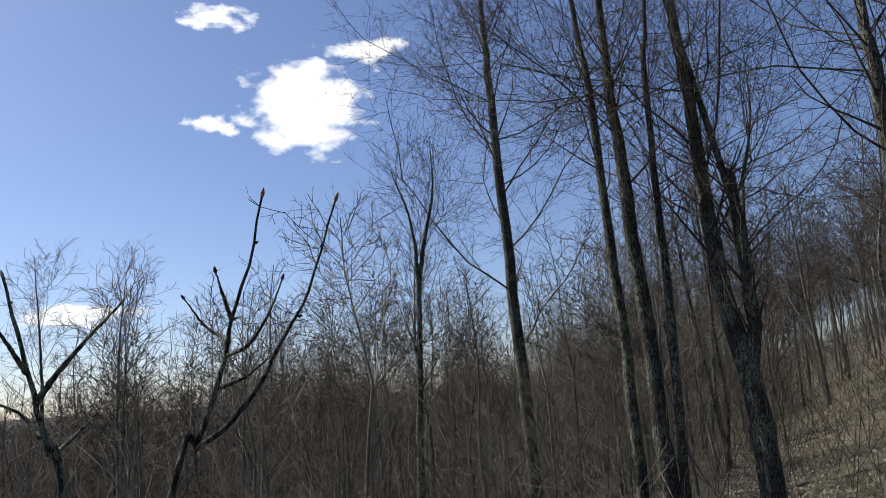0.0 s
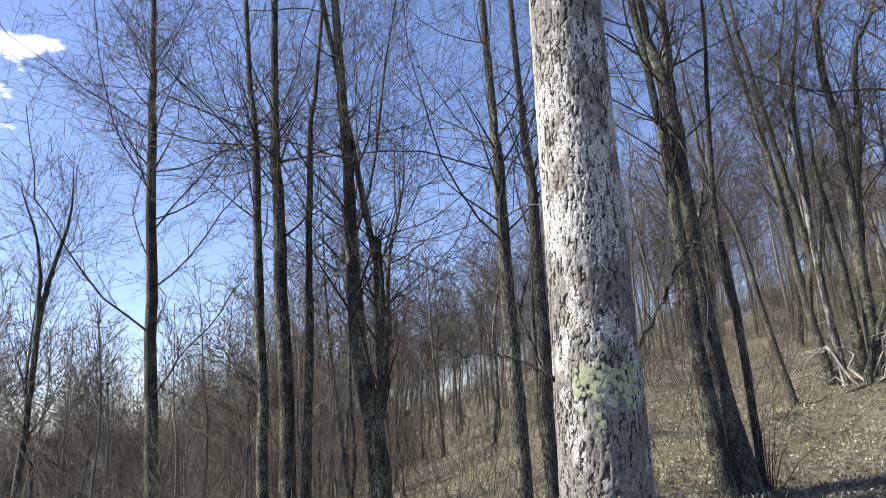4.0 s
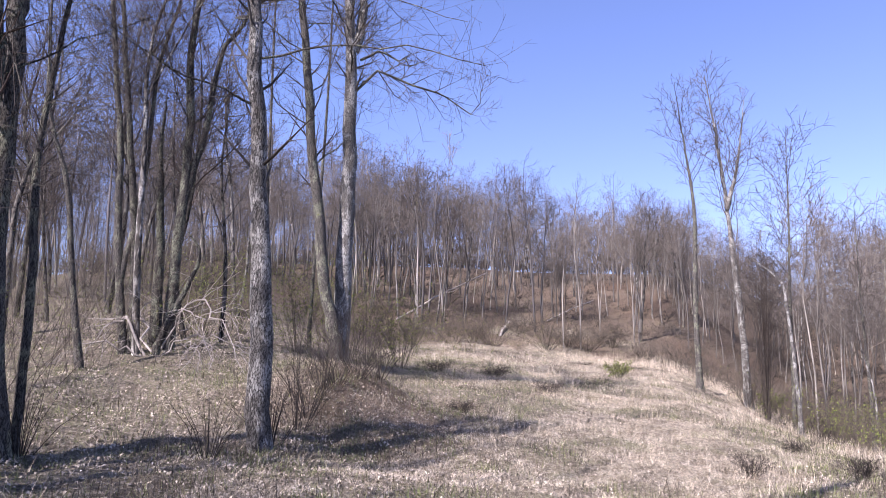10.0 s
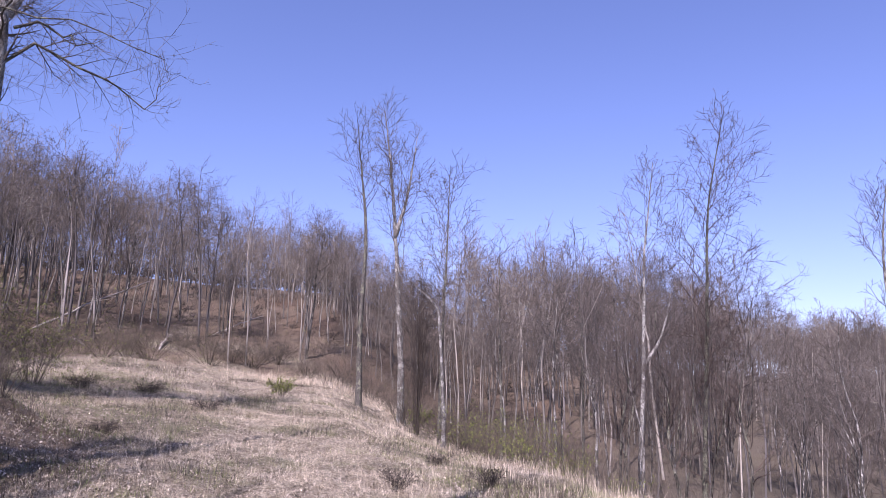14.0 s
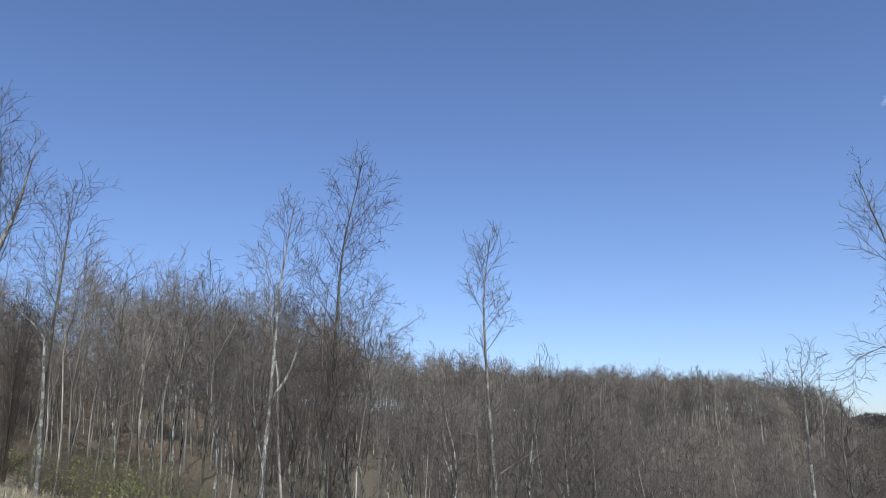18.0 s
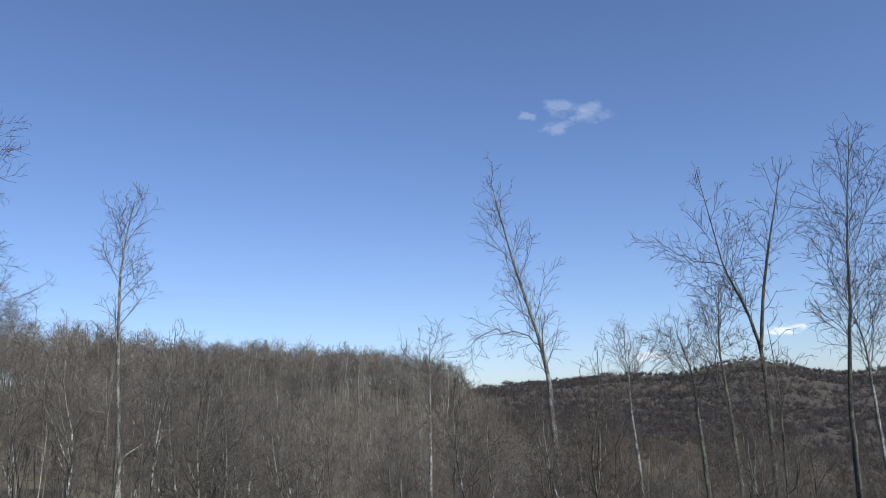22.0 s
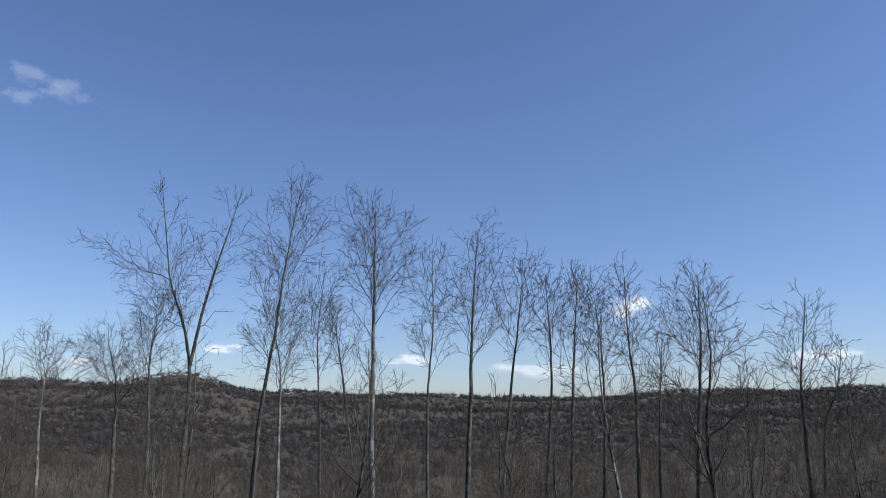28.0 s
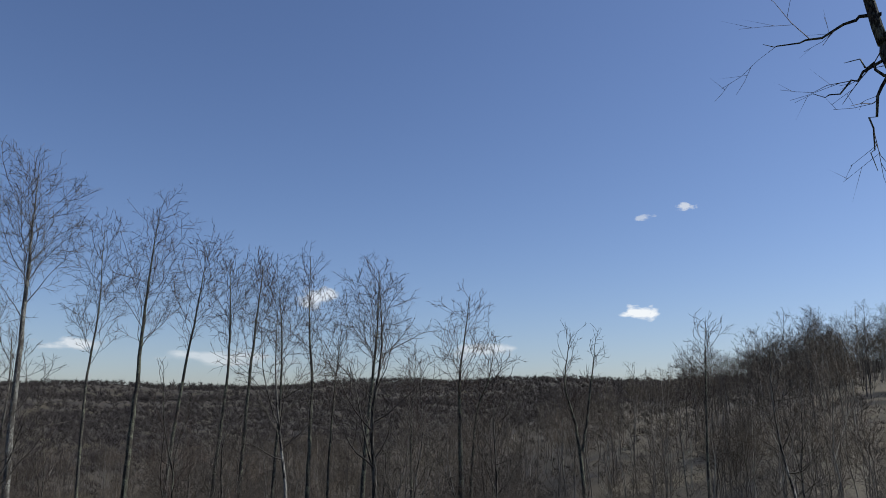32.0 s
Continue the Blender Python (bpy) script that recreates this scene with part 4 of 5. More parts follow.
def scatter(rng, count, az0, az1, r0, r1, keep=None, power=1.0):
    """Random places between two bearings and two distances."""
    out = []
    while len(out) < count:
        az = rng.uniform(az0, az1)
        r = r0 + (r1 - r0) * rng.rand() ** power
        x, y = spot(az, r)
        if keep is None or keep(az, r, x, y):
            out.append((x, y))
    return out


def off_field(az, r, x, y):
    a = az if az <= 70 else az - 360
    return r > field_edge(a) * (1.06 + 0.16 * float(wobble(x, y, 11, 31))) + 1.5


mid_protos = []
for k in range(8):
    (tv, tq), (cv, cq) = proto(40 + k, limbs=15, t0=0.28 + 0.08 * (k % 4), ang=46 + 4 * (k % 4), r=0.0066 + 0.0013 * (k % 3), rmin=0.00065, gap=0.020, wide=0.20 + 0.03 * (k % 3))
    kind = ("dark", "grey", "grey", "pale")[k % 4]
    tree = tagged(new("tree"), ("slender dark woodland tree, leafless", "slender grey woodland tree, leafless", "slender grey woodland tree, leafless",
                                "slender pale-barked woodland tree, leafless")[k % 4], "tree", "woodland trees")
    part("trunk", mesh_np("trunk", tv, tq, BARK[kind]), tree)
    part("crown", mesh_np("crown", cv, cq, TWIG[kind]), tree)
    mid_protos.append(tree)
mid_joined = []
for tree in mid_protos:
    a, b = (c.data for c in sorted(tree.children, key=lambda c: c.name, reverse=True))
    v, q = [], []
    for me, o in ((a, 0), (b, len(a.vertices))):
        co = np.zeros(len(me.vertices) * 3, np.float32)
        me.vertices.foreach_get("co", co)
        v.append(co.reshape(-1, 3))
        vi, ls, n = np.zeros(len(me.loops), np.int32), np.zeros(len(me.polygons), np.int32), np.zeros(len(me.polygons), np.int32)
        me.loops.foreach_get("vertex_index", vi)
        me.polygons.foreach_get("loop_start", ls)
        me.polygons.foreach_get("loop_total", n)
        q.append(np.where(n[:, None] > np.arange(4), vi[np.minimum(ls[:, None] + np.arange(4), len(vi) - 1)] + o, -1))
    me = mesh_np("tree_clump", np.concatenate(v), np.concatenate(q), a.materials[0])
    me.materials.append(b.materials[0])
    me.polygons.foreach_set("material_index", (np.arange(len(me.polygons)) >= len(q[0])).astype(np.int32))
    mid_joined.append(me)
behind = tagged(new("far_woods"), "slender leafless woodland trees standing further back", "woods", kind="stuff")
rng = np.random.RandomState(5)
places = (scatter(rng, 50, -34, 8, 19, 60, off_field, 0.9) + scatter(rng, 34, 8, 36, 26, 62, off_field, 0.8) + scatter(rng, 22, -64, -34, 19, 60, off_field, 0.9)
          + scatter(rng, 28, -104, -66, 52, 95, off_field) + scatter(rng, 46, -142, -104, 22, 58, off_field, 1.0)
          + scatter(rng, 110, -176, -132, 24, 60, off_field, 1.0) + scatter(rng, 80, -250, -172, 25, 60, off_field, 0.8))
CLOSE = sorted(math.hypot(x, y) for x, y in places)[190]
for k, (x, y) in enumerate(places):
    az = float(bearing(x, y))
    tall = rng.uniform(9, 15) * float(np.interp(az, [-106, -92, -84, -74], [0.74, 0.76, 0.9, 1.05])) if -105 < az < -66 else rng.uniform(5, 9) if az > 8 else rng.uniform(5, 10) if az > -16 else rng.uniform(6.5, 14) if az > -66 else rng.uniform(8, 13) if az > -128 else rng.uniform(6, 10.5) if az > -180 else rng.uniform(8.5, 12.5) if az > -222 else rng.uniform(5, 8)
    if -172 < az < -104:
        top = math.tan(radians(float(np.interp(az, [-172, -150, -130, -118, -104], [4.5, 5, 6.5, 9.5, 10.5]))))
        tall = min(tall, (1.6 + math.hypot(x, y) * top - float(land(x, y))) * rng.uniform(0.7, 1.0))
    m = pose(x, y, float(land(x, y)), rng.normal() * 2.2, rng.normal() * 2.2, rng.uniform(0, 360)) @ Matrix.Scale(tall, 4)
    p = mid_protos[rng.randint(8) if not -176 < az < -66 or rng.rand() < 0.55 else (3, 7)[rng.randint(2)]]
    if k < 8:
        mid_protos[k].matrix_basis = m
    elif math.hypot(x, y) > CLOSE:
        c = new("tree_clump", mid_joined[mid_protos.index(p)])
        c.parent = behind
        c.matrix_basis = m
    else:
        c = copy_thing(p, m)
        c.matrix_basis = m

def clump(seed, trees, spread, **kw):
    """A few woodland trees close together, one metre of height to a metre: trunks and crowns in one mesh."""
    rng = np.random.RandomState(seed)
    tr, cr = [], []
    for k in range(trees):
        (tv, tq), (cv, cq) = proto(seed * 10 + k, fine=False, r=rng.uniform(0.004, 0.0085), t0=rng.uniform(0.3, 0.52), ang=rng.uniform(40, 58), wide=rng.uniform(0.19, 0.31), **kw)
        s = rng.uniform(0.72, 1.08)
        o = np.array([*(rng.normal(size=2) * spread), 0])
        tv = tv * s + o
        tv[:4, 2] -= 0.12
        tr.append((tv, tq))
        cr.append((cv * s + o, cq))
    (tv, tq), (cv, cq) = joined(tr), joined(cr)
    v, q = joined([(tv, tq), (cv, cq)])
    me = mesh_np("tree_clump", v, q, TRUNKS)
    me.polygons.foreach_set("material_index", (np.arange(len(q)) >= len(tq)).astype(np.int32))
    return me


def far_woods(label, seed, count, az0, az1, r0, r1, tall, meshes, power=0.8, hill=((-300, 70), (1, 1))):
    rng = np.random.RandomState(seed)
    woods = tagged(new("far_woods"), label, "woods", kind="stuff")
    for k, (x, y) in enumerate(scatter(rng, count, az0, az1, r0, r1, off_field, power)):
        c = new("tree_clump", meshes[rng.randint(len(meshes))])
        c.parent = woods
        s = rng.uniform(*tall) * float(np.interp(bearing(x, y), *hill))
        c.matrix_basis = pose(x, y, float(land(x, y)) - 0.1, 0, 0, rng.uniform(0, 360)) @ Matrix.Scale(s, 4)


def clumps(seed, crown, n, trees=6, spread=0.26, **kw):
    out = []
    for k in range(n):
        me = clump(seed + k, trees, spread, **kw)
        me.materials.append(crown)
        out.append(me)
    return out


NEAR_WOODS = clumps(500, WOODS["light"], 6, limbs=12, gap=0.024, rmin=0.00085)
FAR_WOODS = clumps(520, WOODS["light"], 6, 8, 0.32, limbs=10, gap=0.030, rmin=0.0015)
THICKET = clumps(560, DARK_BRUSH, 5, 5, 0.30, limbs=14, gap=0.027, rmin=0.0010)
DARK_WOODS = clumps(540, WOODS["brown"], 6, limbs=12, gap=0.026, rmin=0.0010)
far_woods("distant leafless woods down the slope", 1, 95, -32, 40, 34, 150, (9, 14), DARK_WOODS, 0.8)
far_woods("dense dark thicket of leafless young trees", 12, 135, -20, 40, 15, 62, (4.2, 7.5), THICKET, 0.75)
far_woods("leafless woods on the hillside behind the bank", 2, 48, -60, -30, 45, 170, (11, 15), NEAR_WOODS)
far_woods("leafless hillside woods above the field", 3, 90, -105, -56, 60, 132, (9.5, 14.5), NEAR_WOODS, 1.15, ((-106, -92, -84, -76, -70), (0.78, 0.80, 0.88, 1.0, 1.1)))
far_woods("leafless woods along the hill crest", 8, 42, -108, -58, 122, 180, (10.5, 13.5), FAR_WOODS, 1.0, ((-106, -92, -84, -74), (0.75, 0.78, 0.88, 1.05)))
far_woods("leafless brown woods rising from the hollow", 4, 85, -129, -104, 55, 190, (13, 17), NEAR_WOODS, 0.85, ((-129, -118, -104), (0.85, 1.22, 1.2)))
far_woods("leafless brown woods across the hollow", 9, 230, -157, -124, 140, 335, (13.5, 17), FAR_WOODS, 0.7, ((-156, -150, -130), (0.6, 0.95, 1.0)))
far_woods("leafless thin woods in the hollow", 10, 80, -160, -126, 50, 160, (9, 14), NEAR_WOODS, 0.8)
far_woods("leafless brown woods filling the valley", 5, 180, -206, -154, 55, 260, (9, 13), DARK_WOODS, 0.8)
far_woods("dark leafless woods below the ridge", 6, 150, -256, -200, 55, 260, (9, 13), DARK_WOODS, 0.8)
far_woods("dark leafless trees along the hill shoulder", 7, 30, -258, -226, 110, 190, (12, 16), DARK_WOODS, 0.8)


def ridge_woods(label, seed, count, az0, az1, r0, r1, tall, material=RIDGE, thick=0.0004, k=11, power=1.0):
    """Far crowns: each a loose dome of twigs."""
    rng = np.random.RandomState(seed)
    az = np.radians(rng.uniform(az0, az1, count))
    r = r0 + (r1 - r0) * rng.rand(count) ** power
    x, y = -np.sin(az) * r, np.cos(az) * r
    h = rng.uniform(*tall, (count, 1))
    c = np.stack([x, y, land(x, y)], -1)[:, None] + np.array([0, 0, 1.0]) * h[..., None] * rng.uniform(0.15, 0.5, (count, k, 1))
    d = rng.normal(size=(count, k, 3))
    d[..., 2] = np.abs(d[..., 2]) * 1.1 + 0.25
    d = unit(d)
    wide = rng.uniform(0.5, 0.9, (count, 1, 1)) * np.array([1, 1, 0]) + np.array([0, 0, 0.62])
    P = np.stack([c + d * wide * h[..., None] * 0.15, c + d * wide * h[..., None] * rng.uniform(0.6, 1.1, (count, k, 1))], 2).reshape(-1, 2, 3)
    w = (r[:, None] * thick * np.ones((1, k))).reshape(-1, 1)
    v, q = spikes(P, w * np.array([[1.0, 0.2]]))
    tagged(new("far_woods", mesh_np("far_woods", v, q, material)), label, "woods", kind="stuff")


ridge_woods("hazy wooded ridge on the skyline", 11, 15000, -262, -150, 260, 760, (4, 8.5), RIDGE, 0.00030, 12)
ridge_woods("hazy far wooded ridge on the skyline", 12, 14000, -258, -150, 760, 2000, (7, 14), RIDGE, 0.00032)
ridge_woods("distant wooded rise beyond the thicket", 13, 1500, -12, 60, 150, 700, (8, 14))
ridge_woods("brown twiggy scrub woods on the valley side", 15, 3600, -258, -150, 34, 280, (1, 3.4), SHADED_VALLEY, 0.00035, 12, 0.8)
# Lighter twigs across the hollow: its full sun is put into the colour.
ridge_woods("brown twiggy scrub woods across the hollow", 16, 1900, -158, -100, 40, 330, (1, 3.2), BRUSH, 0.00035, 12, 0.8)
ridge_woods("twiggy scrub beneath the hillside trees", 17, 2000, -106, -50, 58, 130, (0.8, 2.6), SCRUB, 0.00026, 12)
ridge_woods("young trees crowding the hill crest", 19, 1300, -108, -50, 92, 190, (2.5, 9), BRUSH, 0.00028, 14)
ridge_woods("twiggy understorey filling the wood", 20, 900, -62, -14, 38, 150, (1.5, 5), BRUSH, 0.00026, 14, 0.8)
ridge_woods("dark twiggy thicket among thin trunks", 18, 1500, -23, 40, 20, 130, (1.5, 4.5), BRUSH, 0.0004, 12, 0.8)


# ---- undergrowth ----
def on_field(az, r, x, y):
    return r < float(field_edge(az)) * 1.05 and float(wobble(x, y, 3.5, 21)) + 0.6 * float(wobble(x, y, 14, 22)) < 0.2


def field_gaps(az, r, x, y):
    return r < float(field_edge(az)) * 1.02 and float(wobble(x, y, 3.5, 21)) + 0.6 * float(wobble(x, y, 14, 22)) > 0.1


def edge_of_field(az, r, x, y):
    return abs(r / float(field_edge(az)) - 1.08) < 0.16


def wood_floor(az, r, x, y):
    return r > float(field_edge(az)) * 0.8


def stems_patch(label, seed, count, az0, az1, r0, r1, tall, material, keep=off_field, power=0.8, twig=4, rad=0.006, name="undergrowth"):
    rng = np.random.RandomState(seed)
    xy = np.array(scatter(rng, count, az0, az1, r0, r1, keep, power))
    h = rng.uniform(*tall, count)
    b = np.stack([xy[:, 0], xy[:, 1], land(xy[:, 0], xy[:, 1]) - 0.05], -1)
    l1, l2 = rng.normal(size=(count, 2)) * 0.22, rng.normal(size=(count, 2)) * 0.34
    up = np.stack([l1[:, 0] * h, l1[:, 1] * h, h * 0.55], -1)
    P = np.stack([b, b + up, b + up + np.stack([l2[:, 0] * h, l2[:, 1] * h, h * 0.45], -1)], 1)
    rr = np.maximum(rad, 0.00022 * np.hypot(xy[:, 0], xy[:, 1]))
    R = rr[:, None] * np.array([[1.0, 0.7, 0.35]])
    P2, R2 = sprout(rng, P, R, twig, 0.2, 1.0, 56, 0.45, 2, 0.2, 0.08, 0.7, 0.003)
    P3, R3 = sprout(rng, P2, R2, 3, 0.2, 1.0, 45, 0.5, 2, 0.2, 0.08, 0.6, 0.002)
    v, q = joined([tubes(P, R, 3), spikes(P2, R2), spikes(P3, R3)])
    return tagged(new(name, mesh_np(name, v, q, material)), label, "undergrowth", kind="stuff")


stems_patch("brown leafless thicket of saplings and brush", 21, 3000, -14, 40, 7, 46, (0.6, 2.6), DARK_BRUSH, twig=5)
stems_patch("thin leafless saplings among the trunks", 22, 1300, -60, -12, 9, 45, (1.0, 4.5), BRUSH)
stems_patch("low brown brush along the field edge", 23, 700, -106, -64, 46, 66, (0.6, 2.0), BRUSH)
stems_patch("leafless brush on the slope below the field", 24, 1400, -160, -100, 20, 60, (0.8, 3.2), BRUSH)
stems_patch("scattered saplings and weeds along the brow of the field", 26, 420, -122, -90, 14, 60, (0.5, 2.4), BRUSH, edge_of_field)
stems_patch("leafless brush in the valley", 25, 1300, -235, -150, 30, 80, (1.5, 5.0), SCRUB)


def shrub(label, az, r, tall, wide, stems, leaf, seed, stem_mat=BRUSH):
    """A many-stemmed bush with its own twigs, some in young leaf."""
    rng = np.random.RandomState(seed)
    x, y = spot(az, r)
    base = np.array([x, y, float(land(x, y)) - 0.03])
    thing = tagged(new("shrub"), label, "shrub", "bushes")
    thing.location = base
    a = rng.uniform(0, 6.28, stems)
    out = rng.uniform(0.2, 1.0, stems) * wide
    h = tall * rng.uniform(0.6, 1.0, stems)
    b = np.stack([np.cos(a), np.sin(a), np.zeros(stems)], -1)
    P = np.stack([b * 0.15 * out[:, None], b * out[:, None] * 0.5 + np.array([0, 0, 1]) * h[:, None] * 0.55, b * out[:, None] * 1.0 + np.array([0, 0, 1]) * h[:, None]], 1)
    R = np.full((stems, 1), max(0.006 if tall > 0.6 else 0.0022, (0.00025 if tall > 0.6 else 0.00014) * r)) * np.array([[1, 0.7, 0.3]])
    near = r < 20 and not leaf and tall > 0.6
    P2, R2 = sprout(rng, P, R, 4 if near else 7, 0.2, 1, 45, 0.4, 4, 0.25, 0.03, 0.6, max(0.002, 0.00012 * r))
    P3, R3 = sprout(rng, P2, R2, 3 if near else 5, 0.2, 1, 45, 0.5, 2, 0.25, 0.02, 0.7, max(0.0015, 0.00013 * r))
    for i in range(stems):
        part("stem", mesh_np("stem", *tubes(P[i:i + 1], R[i:i + 1], 5), stem_mat), thing)
    v, q = joined([tubes(P2, R2, 3), spikes(P3, R3)])
    tagged(part("crown", mesh_np("crown", v, q, stem_mat), thing), kind="stuff")
    if leaf:
        c = np.concatenate([P3[:, 1], P3.mean(1), P2[:, 3]])
        c = c[rng.rand(len(c)) < leaf]
        u, w = unit(rng.normal(size=c.shape)), unit(rng.normal(size=c.shape))
        s = rng.uniform(0.012, 0.03, (len(c), 1)) * max(1, r / 16)
        V = np.stack([c, c + (u + w * 0.45) * s, c + u * s * 2, c + (u - w * 0.45) * s], 1).reshape(-1, 3)
        tagged(part("foliage", mesh_np("foliage", V, np.arange(len(V)).reshape(-1, 4), GREEN), thing, "small yellow-green spring leaves"), kind="stuff")
    return thing


for k, (az, r, tall, wide, n, leaf) in enumerate((
        (-57.5, 24, 2.6, 2.2, 26, 0.8), (-60.0, 26, 2.2, 2.0, 24, 0.8), (-64.5, 24, 2.8, 2.0, 26, 0.6), (-69.5, 24, 3.0, 2.2, 30, 0.55),
        (-72.0, 27, 2.6, 2.3, 28, 0.4), (-66.5, 30, 3.2, 2.4, 26, 0.5), (-103.5, 33, 2.4, 2.4, 26, 0.45), (-106.5, 30, 2.0, 2.2, 24, 0.5), (-41.0, 26, 2.0, 1.8, 20, 0.6),
        (-101.0, 37, 2.2, 2.0, 22, 0.3), (-98.0, 41, 1.3, 1.6, 20, 0.35), (-109.0, 21.5, 0.9, 1.1, 18, 0.5), (-112.5, 18.5, 0.7, 0.9, 16, 0.3), (-105.0, 26, 1.1, 1.4, 20, 0.4))):
    shrub("tangled bush coming into yellow-green leaf", az, r, tall, wide, n, leaf, 300 + k)
for k, (az, r, tall, wide, n) in enumerate((
        *((a, float(field_edge(a)) + 2.5 + 3 * (i % 2), 1.3 + 0.35 * (i % 3), 2.2 + 0.5 * (i % 2), 26) for i, a in enumerate((-71.4, -74.6, -77.6, -81, -84.6, -87.8, -90, -92.5, -94.5, -99, -101.8))), (-73.0, 44, 2.0, 2.6, 30), (-76.0, 48, 1.8, 2.8, 30), (-79.0, 52, 1.9, 3.0, 30), (-83.0, 56, 2.2, 3.4, 30), (-86.0, 57, 2.0, 3.0, 30),
        (-67.5, 15.5, 1.0, 1.2, 24), (-69.0, 16.2, 0.9, 1.2, 24), (-70.5, 16.8, 0.8, 1.2, 22), (-65.5, 13.8, 1.0, 1.0, 20), (-68.0, 19, 1.6, 1.3, 24), (-63.0, 11.5, 1.1, 0.9, 18), (-64.8, 13, 1.5, 1.1, 20), (-59.0, 10.4, 0.8, 0.7, 14), (-66.5, 15, 1.3, 1.0, 18), (-97.0, 40, 2.4, 2.0, 24), (-47.5, 10.9, 0.9, 0.8, 18))):
    shrub("brown leafless bush with dense thin twigs", az, r, tall, wide, n, 0, 340 + k, SCRUB if r < 20 else BRUSH)
for k, (az, r, tall, wide) in enumerate(((-96.4, 13.0, 0.38, 0.5), (-103.0, 13.5, 0.34, 0.45), (-74.9, 27.0, 0.5, 0.8), (-79.0, 28.0, 0.45, 0.9), (-76.5, 16.5, 0.3, 0.5), (-99.5, 17.0, 0.3, 0.5), (-83.0, 24.0, 0.4, 0.8))):
    shrub("low dark clump of dead weeds in the straw", az, r, tall, wide, 40, 0, 800 + k, SCRUB)
shrub("dark tangle of vines clothing a dead trunk", -98.1, 38, 8.5, 0.8, 46, 0, 830, SCRUB)
shrub("small dark green evergreen bush in the straw", -88.2, 36, 0.8, 0.7, 26, 0.35, 370)


# ---- fallen boughs under the clump of trees ----
def fallen_boughs():
    for k, (az, r, h0, arch, reach, turn, rad) in enumerate(((-55.0, 19.4, 0.1, 1.3, 3.4, -150, 0.035), (-55.4, 19.6, 0.3, 0.8, 3.2, -165, 0.03), (-54.6, 19.2, 0.05, 1.5, 2.4, 20, 0.05),
                                                             (-55.6, 19.8, 0.5, 0.5, 2.8, -140, 0.025), (-54.2, 19.5, 0.1, 1.0, 1.6, 60, 0.06), (-53.9, 19.3, 0.0, 0.3, 2.0, 100, 0.04),
                                                             (-55.0, 19.1, 0.1, 0.4, 2.2, -100, 0.03), (-56.5, 18.6, 0.05, 0.25, 2.0, -170, 0.025))):
        rng = np.random.RandomState(400 + k)
        x, y = spot(az, r)
        g = float(land(x, y))
        t = radians(turn - 55)
        o = np.array([-math.sin(t), math.cos(t), 0])
        e = np.array([x, y, 0]) + o * reach
        base = np.array([x, y, g])
        c = curve_through([(0, 0, -0.03), o * reach * 0.35 + (0, 0, h0 + arch * rng.uniform(0.5, 0.9)), o * reach * 0.7 + (0, 0, h0 + arch * rng.uniform(0.4, 0.9)), o * reach + (0, 0, float(land(e[0], e[1])) - g + 0.0)], 14)
        c[1:-1] += rng.normal(size=(12, 3)) * 0.06
        P, R = c[None], np.linspace(rad * 0.6, rad * 0.2, 14)[None]
        P1, R1 = sprout(rng, P, R, 7, 0.2, 1, 50, 0.4, 6, 0.25, -0.04, 0.5, 0.006)
        P2, R2 = sprout(rng, P1, R1, 3, 0.2, 1, 45, 0.5, 4, 0.2, -0.02, 0.6, 0.005)
        b = tagged(new("fallen_bough"), "fallen bleached bough arching over the leaves", "bough", "fallen boughs")
        b.location = base
        part("stem", mesh_np("stem", *tubes(P, R, 8), WHITE_WOOD), b)
        for i in range(len(P1)):
            part("side_branch", mesh_np("side_branch", *tubes(P1[i:i + 1], R1[i:i + 1], 5), WHITE_WOOD), b)
        tagged(part("twig_spray", mesh_np("twig_spray", *tubes(P2, R2, 3), WHITE_WOOD), b), kind="stuff")


fallen_boughs()


# ---- grass and leaf litter ----
def blades(label, name, seed, count, az0, az1, r0, r1, tall, width, material, keep, power=0.8, clump=9, spread=0.12, lie=(0.5, 1.5)):
    rng = np.random.RandomState(seed)
    xy = np.repeat(np.array(scatter(rng, count // clump, az0, az1, r0, r1, keep, power)), clump, 0)
    n = len(xy)
    xy = xy + rng.normal(size=(n, 2)) * spread
    rr = np.hypot(xy[:, 0], xy[:, 1])
    b = np.stack([xy[:, 0], xy[:, 1], land(xy[:, 0], xy[:, 1]) - 0.01], -1)
    h = rng.uniform(*tall, n)[:, None]
    a, phi = rng.uniform(0, 6.28, n), rng.uniform(*lie, n)[:, None]
    o = np.stack([np.cos(a), np.sin(a), np.zeros(n)], -1)
    s = np.stack([-np.sin(a), np.cos(a), np.zeros(n)], -1) * np.maximum(width, rr * 0.00013)[:, None]
    e = b + h * (o * np.sin(phi) + np.array([0, 0, 1.0]) * np.cos(phi))
    V = np.stack([b - s, b + s, e + s * 0.15, e - s * 0.15], 1).reshape(-1, 3)
    Q = np.arange(4 * n).reshape(-1, 4)
    tagged(new(name, mesh_np(name, V, Q, material)), label, "grass", kind="stuff")


blades("matted dry straw-coloured field grass", "dry_grass", 51, 120000, -128, -56, 5, 26, (0.08, 0.26), 0.0021, STRAW, on_field, 0.8, 24, 0.15, (0.9, 1.62))
blades("matted dry grass far out in the field", "dry_grass", 55, 50000, -112, -62, 22, 58, (0.10, 0.30), 0.0026, STRAW, on_field, 0.9, 30, 0.26, (0.75, 1.6))
blades("taller pale grass stalks in tufts", "tall_grass", 52, 9000, -125, -70, 11, 58, (0.18, 0.48), 0.0018, STRAW, on_field, 0.8, 34, 0.16, (0.1, 1.0))
